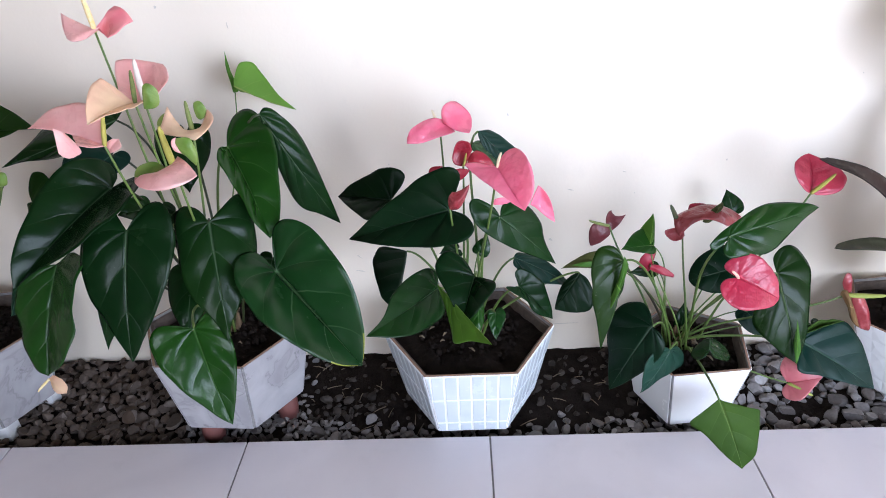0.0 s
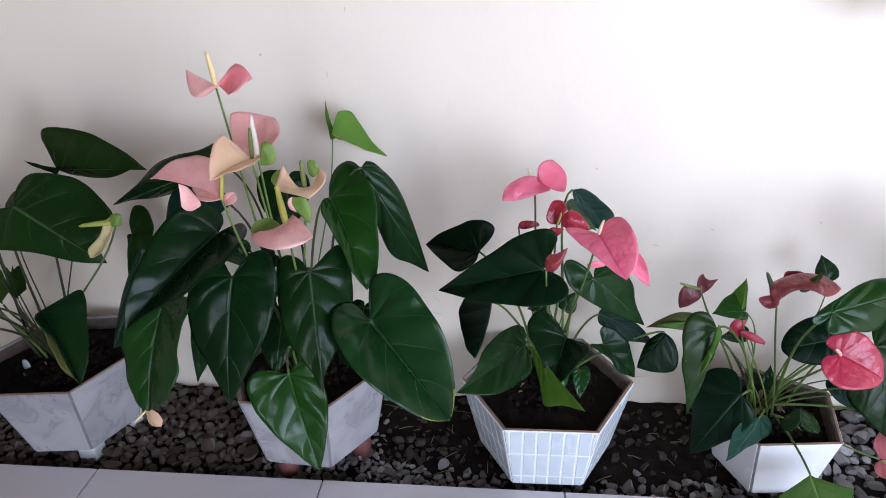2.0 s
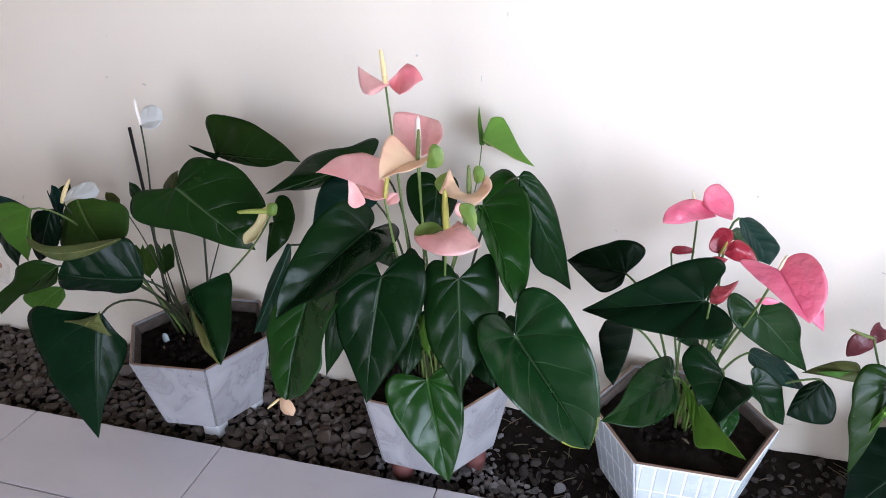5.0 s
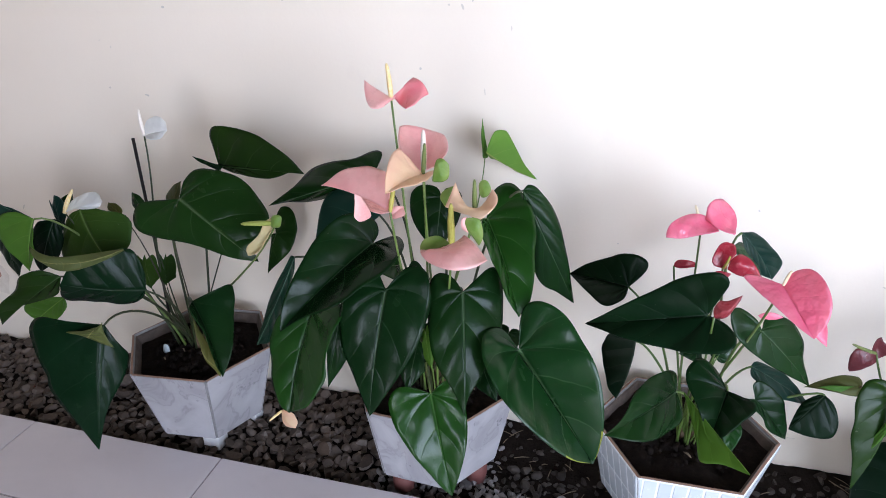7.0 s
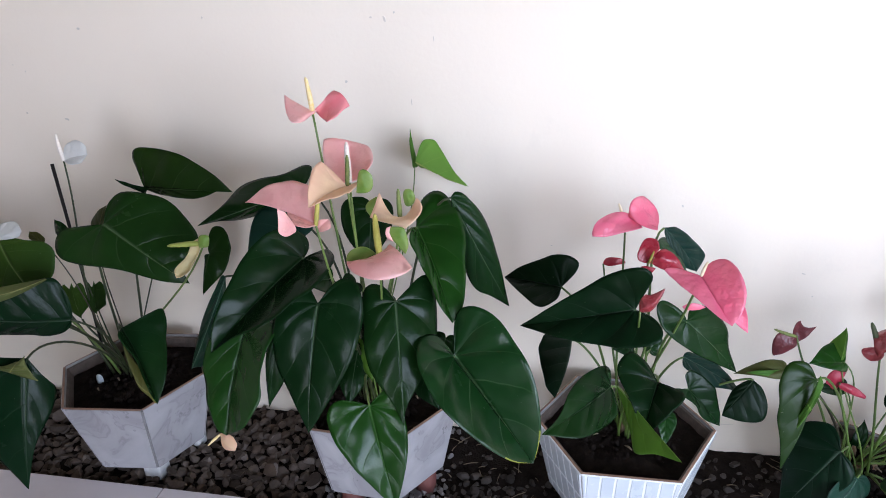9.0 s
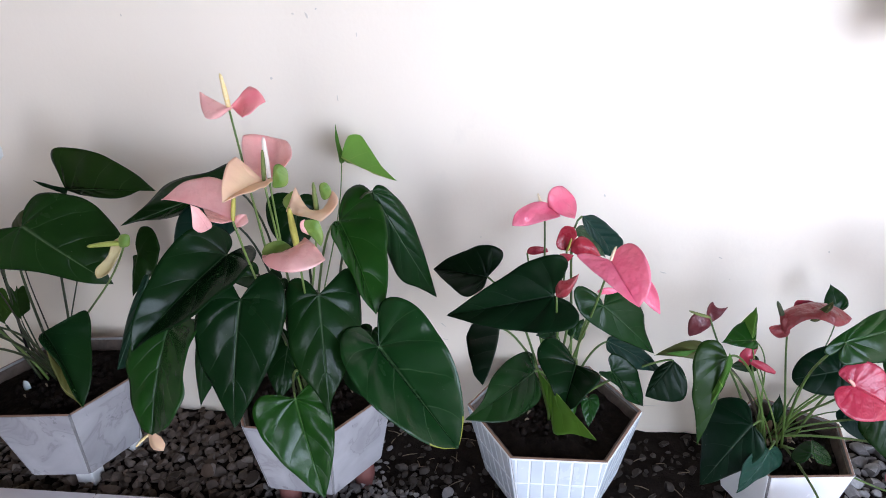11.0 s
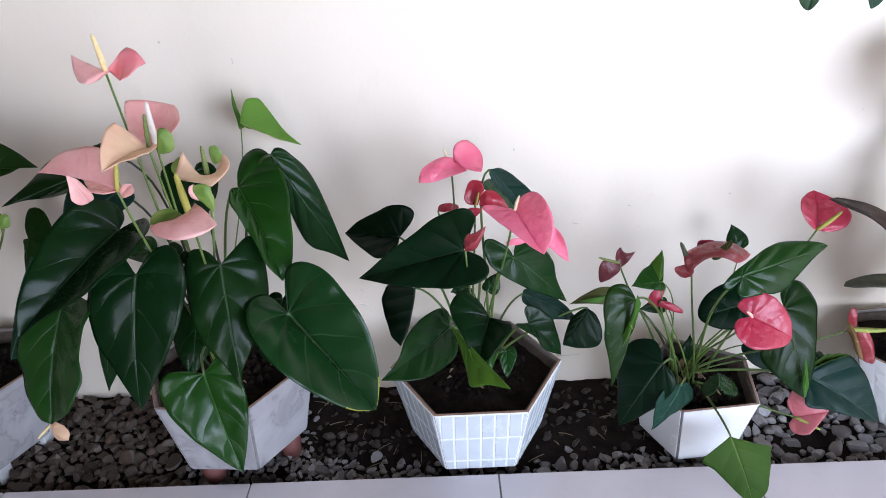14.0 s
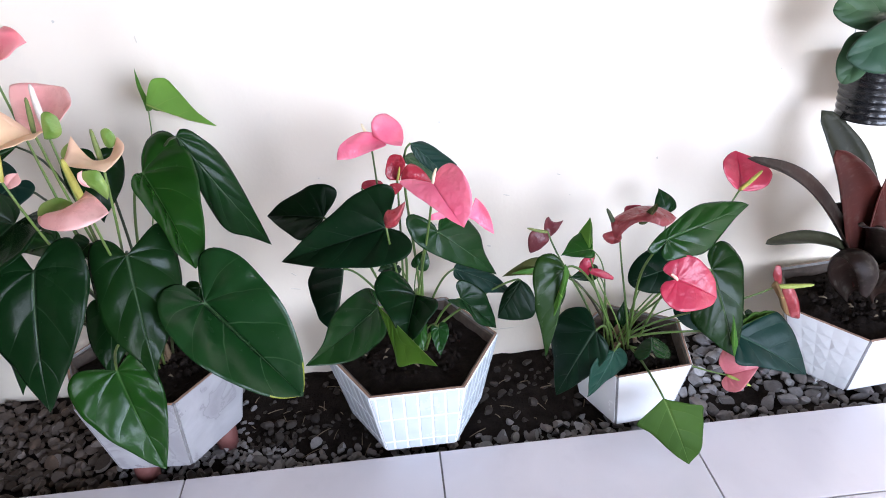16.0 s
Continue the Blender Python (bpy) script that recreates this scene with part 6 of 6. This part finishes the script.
leaf(pl4, 'light', (0.230, -0.210, 0.332), (0.167, -0.220, 0.328), (0.202, -0.210, 0.329), (0.200, -0.220, 0.320), lobe=0.15)
bloom = bract(pl4, 'crimson', (0.401, -0.420, 0.413), (0.468, -0.430, 0.377), ((0.465, -0.417, 0.403), (0.450, -0.406, 0.426), (0.422, -0.400, 0.445), (0.396, -0.405, 0.442), (0.382, -0.413, 0.431), (0.393, -0.419, 0.418)), ((0.456, -0.439, 0.369), (0.426, -0.446, 0.368), (0.395, -0.450, 0.372), (0.375, -0.444, 0.387), (0.370, -0.434, 0.404), (0.380, -0.425, 0.413), (0.393, -0.422, 0.413)), spadix=(0.380, -0.440, 0.438), spadix_look='rosy')
bloom = bract(pl4, 'salmon', (0.596, -0.300, 0.088), (0.654, -0.310, 0.108), ((0.647, -0.304, 0.119), (0.625, -0.296, 0.124), (0.608, -0.286, 0.139), (0.590, -0.280, 0.139), (0.582, -0.287, 0.112)), ((0.634, -0.321, 0.089), (0.611, -0.330, 0.070), (0.589, -0.322, 0.066), (0.584, -0.308, 0.075)), spadix=(0.633, -0.330, 0.080), spadix_look='green')
bloom = petal(pl4, 'maroon', (0.230, -0.240, 0.423), (0.203, -0.240, 0.429), (0.194, -0.240, 0.410), (0.197, -0.240, 0.385), (0.205, -0.240, 0.385), (0.221, -0.240, 0.392), (0.233, -0.240, 0.406), (0.232, -0.240, 0.415), bulge=0.12, spadix=(0.192, -0.240, 0.435), spadix_look='olive')
petal(pl4, 'maroon', (0.227, -0.235, 0.419), (0.225, -0.235, 0.440), (0.233, -0.235, 0.452), (0.243, -0.235, 0.440), (0.260, -0.235, 0.442), (0.249, -0.235, 0.422), (0.235, -0.235, 0.408), (0.230, -0.235, 0.413), bulge=-0.08, under=bloom)
bloom = petal(pl4, 'crimson', (0.308, -0.260, 0.348), (0.331, -0.260, 0.343), (0.355, -0.260, 0.324), (0.353, -0.260, 0.319), (0.347, -0.260, 0.321), (0.329, -0.260, 0.327), (0.310, -0.260, 0.337), (0.307, -0.260, 0.343), bulge=0.1)
petal(pl4, 'crimson', (0.291, -0.250, 0.335), (0.292, -0.250, 0.357), (0.307, -0.250, 0.375), (0.316, -0.250, 0.371), (0.316, -0.250, 0.359), (0.314, -0.250, 0.339), (0.308, -0.250, 0.327), (0.300, -0.250, 0.329), bulge=0.1, under=bloom)
petal(pl4, 'brown', (0.307, -0.248, 0.371), (0.312, -0.248, 0.375), (0.317, -0.248, 0.376), (0.320, -0.248, 0.369), (0.318, -0.248, 0.357), (0.316, -0.248, 0.350), (0.313, -0.248, 0.348), (0.309, -0.248, 0.358), bulge=0.1, under=bloom)
bloom = petal(pl4, 'dusty', (0.352, -0.270, 0.411), (0.341, -0.260, 0.438), (0.359, -0.240, 0.444), (0.427, -0.220, 0.448), (0.472, -0.240, 0.429), (0.453, -0.260, 0.428), (0.433, -0.270, 0.430), (0.384, -0.280, 0.448), bulge=0.06, base=(0.364, -0.250, 0.402), spadix=(0.332, -0.260, 0.470), spadix_look='dkgreen')
petal(pl4, 'crimson', (0.377, -0.225, 0.441), (0.379, -0.225, 0.453), (0.395, -0.225, 0.455), (0.409, -0.225, 0.452), (0.417, -0.225, 0.440), (0.404, -0.225, 0.442), (0.396, -0.225, 0.444), (0.385, -0.225, 0.443), bulge=0.1, under=bloom)
petal(pl4, 'dusty', (0.334, -0.265, 0.406), (0.326, -0.265, 0.420), (0.339, -0.265, 0.425), (0.350, -0.265, 0.427), (0.359, -0.265, 0.422), (0.361, -0.265, 0.407), (0.352, -0.265, 0.401), (0.344, -0.265, 0.400), bulge=-0.25, under=bloom)
petal(pl4, 'olive', (0.392, -0.262, 0.436), (0.400, -0.262, 0.454), (0.419, -0.262, 0.472), (0.422, -0.262, 0.473), (0.424, -0.262, 0.468), (0.419, -0.262, 0.452), (0.407, -0.262, 0.436), (0.400, -0.262, 0.433), bulge=0.1, under=bloom)
bloom = bract(pl4, 'crimson', (0.597, -0.220, 0.465), (0.598, -0.180, 0.527), ((0.578, -0.188, 0.523), (0.562, -0.200, 0.512), (0.566, -0.211, 0.493), (0.583, -0.219, 0.472)), ((0.625, -0.184, 0.514), (0.651, -0.189, 0.499), (0.661, -0.200, 0.480), (0.648, -0.213, 0.463), (0.621, -0.220, 0.460)), spadix=(0.622, -0.240, 0.510), spadix_look='olivey')
bloom = petal(pl4, 'dusty', (0.707, -0.250, 0.253), (0.725, -0.250, 0.257), (0.740, -0.250, 0.231), (0.755, -0.250, 0.202), (0.758, -0.250, 0.176), (0.746, -0.250, 0.177), (0.735, -0.250, 0.187), (0.717, -0.250, 0.220), bulge=0.12, base=(0.694, -0.250, 0.260), spadix=(0.757, -0.270, 0.269), spadix_look='green')
petal(pl4, 'brown', (0.679, -0.255, 0.266), (0.683, -0.255, 0.275), (0.691, -0.255, 0.273), (0.710, -0.255, 0.238), (0.735, -0.255, 0.185), (0.716, -0.255, 0.203), (0.703, -0.255, 0.232), (0.689, -0.255, 0.253), bulge=0.15, under=bloom)
petal(pl4, 'dusty', (0.693, -0.245, 0.264), (0.684, -0.245, 0.287), (0.686, -0.245, 0.305), (0.693, -0.245, 0.306), (0.697, -0.245, 0.300), (0.703, -0.245, 0.281), (0.705, -0.245, 0.265), (0.700, -0.245, 0.260), bulge=0.1, under=bloom)
petal(pl4, 'light', (0.234, -0.352, 0.420), (0.240, -0.352, 0.408), (0.242, -0.352, 0.401), (0.231, -0.352, 0.355), (0.216, -0.352, 0.300), (0.213, -0.352, 0.308), (0.210, -0.352, 0.318), (0.224, -0.352, 0.367), bulge=0.05, name='leaf', stem=0)

# dark support stick in the first planter
stick = empty("support_stick", (-1.095, -0.200, 0.18), "thin black wooden support stick stuck in the soil", "stick")
v, f = tube_data([(-1.181, -0.190, 0.678), Vector((-1.181, -0.190, 0.678)).lerp(Vector((-1.174, -0.200, 0.170)), 0.5) + Vector((0.002, 0, 0)), (-1.174, -0.200, 0.170)], [0.0034, 0.0032, 0.0030], 10)
mesh_object("rod", v, f, STICK, stick, origin=stick.location)

# a pale chip on the soil of the first planter
chip = empty("pale_stone_chip", CHIP, "pale blue-grey chip stuck in the potting soil", "stone")
sh, tris = stone_shapes(1, 77)
mesh_object("chip", [Vector(CHIP) + Vector((p[0] * 0.008, p[1] * 0.005, p[2] * 0.024 + 0.006)) for p in sh[0]], tris, SHELL_CHIP, chip, origin=CHIP)

# ---- bromeliad ----
def strap(thing, look_of, pts, width, twist=0.0, channel=0.28, tip=0.25):
    """A strap leaf along a curve, hollow like a gutter, with a short point."""
    line = even_curve([Vector(p) for p in pts], 26)
    n, cols = len(line), 7
    verts, faces = [], []
    for i, p in enumerate(line):
        t = i / (n - 1)
        way = (line[min(i + 1, n - 1)] - line[max(i - 1, 0)]).normalized()
        ref = Vector((math.cos(twist), math.sin(twist), 0.0))
        across = (ref - way * ref.dot(way))
        across.normalize()
        up = across.cross(way)
        w = width * (0.78 + 0.30 * math.sin(math.pi * min(1, t * 1.15))) * (1.0 if t < 1 - tip else math.sqrt(max(0.0, 1 - ((t - 1 + tip) / tip) ** 2.2)))
        for k in range(cols):
            u = 2 * k / (cols - 1) - 1
            verts.append(p + across * (u * w / 2) + up * (channel * w * (u * u - 0.4)) * (1 - 0.5 * t))
    for i in range(n - 1):
        for k in range(cols - 1):
            a = i * cols + k
            faces.append((a, a + 1, a + cols + 1, a + cols))
    ob = mesh_object("strap_leaf", verts, faces, STRAP[look_of], thing, origin=thing.location)
    mod = ob.modifiers.new("thickness", 'SOLIDIFY')
    mod.thickness, mod.offset = 0.0018, 0.0
    return ob


BC = (0.958, -0.185, 0.140)
brom = empty("bromeliad", BC, "bromeliad with arching dark plum strap leaves", "plant", "potted plants along the wall")
strap(brom, 'olive', ((0.940, -0.180, 0.191), (0.910, -0.160, 0.328), (0.882, -0.130, 0.444), (0.842, -0.110, 0.518), (0.807, -0.100, 0.563)), 0.078, 0.0, tip=0.35)
strap(brom, 'plum', ((0.915, -0.200, 0.221), (0.824, -0.220, 0.354), (0.722, -0.260, 0.465), (0.631, -0.300, 0.533), (0.530, -0.340, 0.581)), 0.046, 0.9, tip=0.5)
strap(brom, 'olive', ((0.893, -0.200, 0.244), (0.807, -0.250, 0.337), (0.717, -0.290, 0.386), (0.651, -0.320, 0.408), (0.586, -0.350, 0.422)), 0.038, 1.2)
strap(brom, 'red', ((0.921, -0.200, 0.220), (0.877, -0.210, 0.344), (0.839, -0.220, 0.432), (0.794, -0.235, 0.495), (0.746, -0.250, 0.542)), 0.074, 0.0, tip=0.5)
strap(brom, 'plum', ((0.908, -0.200, 0.186), (0.829, -0.240, 0.281), (0.788, -0.290, 0.352), (0.784, -0.330, 0.367), (0.799, -0.350, 0.335), (0.814, -0.340, 0.279)), 0.056, 0.15, tip=0.2)
strap(brom, 'plum', ((0.966, -0.200, 0.172), (0.901, -0.250, 0.266), (0.879, -0.290, 0.315), (0.876, -0.330, 0.324), (0.893, -0.340, 0.279)), 0.05, 0.3, tip=0.2)
strap(brom, 'plum', ((0.929, -0.190, 0.206), (0.874, -0.200, 0.313), (0.832, -0.200, 0.375), (0.804, -0.210, 0.413)), 0.05, 0.3)
strap(brom, 'plum', ((0.927, -0.200, 0.212), (0.911, -0.210, 0.328), (0.918, -0.220, 0.392), (0.961, -0.220, 0.421)), 0.06, 2.6)
strap(brom, 'red', ((0.936, -0.190, 0.205), (0.915, -0.200, 0.322), (0.893, -0.220, 0.421), (0.875, -0.240, 0.490)), 0.06, 0.3)
strap(brom, 'olive', ((0.958, -0.170, 0.190), (0.969, -0.140, 0.311), (0.999, -0.110, 0.387), (1.031, -0.090, 0.452)), 0.055, 0.2)
strap(brom, 'plum', ((0.924, -0.210, 0.212), (0.879, -0.260, 0.333), (0.831, -0.290, 0.396), (0.790, -0.300, 0.411)), 0.05, 2.2)

# ---- orchids hanging on the wall ----
def ribbed_pot(center, top_r, low_r, z0, z1, label):
    """A black plastic pot with raised rings, hung from a hook by wire."""
    thing = empty("hanging_pot", (center[0], center[1], z0), label, "pot", "hanging pots on the wall")
    prof = []
    steps = 48
    for i in range(steps + 1):
        t = i / steps
        r = low_r + (top_r - low_r) * t + 0.0016 * (1 if (i % 6) in (1, 2) else 0)
        prof.append((r, z0 + (z1 - z0) * t))
    prof += [(top_r + 0.006, z1), (top_r + 0.006, z1 + 0.006), (top_r - 0.002, z1 + 0.006), (top_r - 0.004, z1 - 0.012)]
    sides = 40
    verts, faces = [], []
    for r, z in prof:
        for k in range(sides):
            a = 2 * math.pi * k / sides
            verts.append((center[0] + r * math.cos(a), center[1] + r * math.sin(a), z))
    for i in range(len(prof) - 1):
        for k in range(sides):
            n = (k + 1) % sides
            faces.append((i * sides + k, i * sides + n, (i + 1) * sides + n, (i + 1) * sides + k))
    faces.append(tuple(reversed(range(sides))))
    faces.append(tuple(range((len(prof) - 1) * sides, len(prof) * sides)))
    mesh_object("body", verts, faces, [BLACK_PLASTIC], thing, origin=thing.location)
    hook = Vector((center[0], -0.004, z1 + 0.16))
    for sx in (-1, 1):
        a = Vector((center[0] + sx * (top_r + 0.003), center[1], z1 + 0.003))
        v, f = tube_data([a, a.lerp(hook, 0.5), hook], [0.0011] * 3, 6)
        mesh_object("wire", v, f, WIRE, thing, origin=thing.location)
    v, f = tube_data([hook + Vector((0, 0.004, 0)), hook + Vector((0, -0.012, 0)), hook + Vector((0, -0.018, 0.01))], [0.002] * 3, 8)
    mesh_object("hook", v, f, WIRE, thing, origin=thing.location)
    return thing


OVAL = smooth_outline(((1.0, 0.0), (0.99, 0.22), (0.945, 0.48), (0.86, 0.72), (0.73, 0.90), (0.58, 0.96), (0.44, 1.0), (0.30, 0.95), (0.17, 0.78), (0.08, 0.52), (0.02, 0.28), (0.0, 0.10), (0.0, 0.0)), 24)


def orchid_leaf(thing, base, tip, left, right):
    count[0] += 1
    v, f, uv, *_ = blade_data(base, tip, left, right, 1.0, 0.06, 0.08, OVAL, 0.01, count[0])
    return weld(mesh_object("leaf", v, f, LEAF["orchid"], thing, uvs=uv, origin=thing.location), 0.0022)


ribbed_pot((0.903, -0.105), 0.066, 0.058, 0.545, 0.655, "black ribbed plastic pot hung on the wall")
orchid = empty("orchid", (0.888, -0.105, 0.65), "orchid with thick oval green leaves in a hanging pot", "plant", "hanging orchids")
orchid_leaf(orchid, (0.906, -0.110, 0.736), (0.752, -0.150, 0.764), (0.818, -0.120, 0.793), (0.818, -0.150, 0.721))
orchid_leaf(orchid, (0.931, -0.150, 0.731), (0.749, -0.220, 0.699), (0.802, -0.190, 0.745), (0.847, -0.220, 0.666))
orchid_leaf(orchid, (0.845, -0.130, 0.712), (0.784, -0.170, 0.638), (0.776, -0.150, 0.687), (0.827, -0.170, 0.658))
orchid_leaf(orchid, (0.935, -0.100, 0.701), (0.994, -0.120, 0.742), (0.963, -0.100, 0.750), (0.955, -0.130, 0.706))
ribbed_pot((0.588, -0.095), 0.060, 0.052, 0.888, 0.998, "black ribbed plastic pot hung high on the wall")
orchid_high = empty("orchid", (0.588, -0.095, 0.988), "orchid with drooping oval green leaves in a hanging pot", "plant", "hanging orchids")
orchid_leaf(orchid_high, (0.565, -0.120, 0.989), (0.523, -0.170, 0.847), (0.501, -0.150, 0.904), (0.550, -0.170, 0.892))
orchid_leaf(orchid_high, (0.569, -0.120, 0.989), (0.561, -0.150, 0.866), (0.542, -0.140, 0.902), (0.570, -0.150, 0.902))
orchid_leaf(orchid_high, (0.578, -0.120, 0.989), (0.637, -0.160, 0.844), (0.601, -0.150, 0.901), (0.664, -0.150, 0.899))
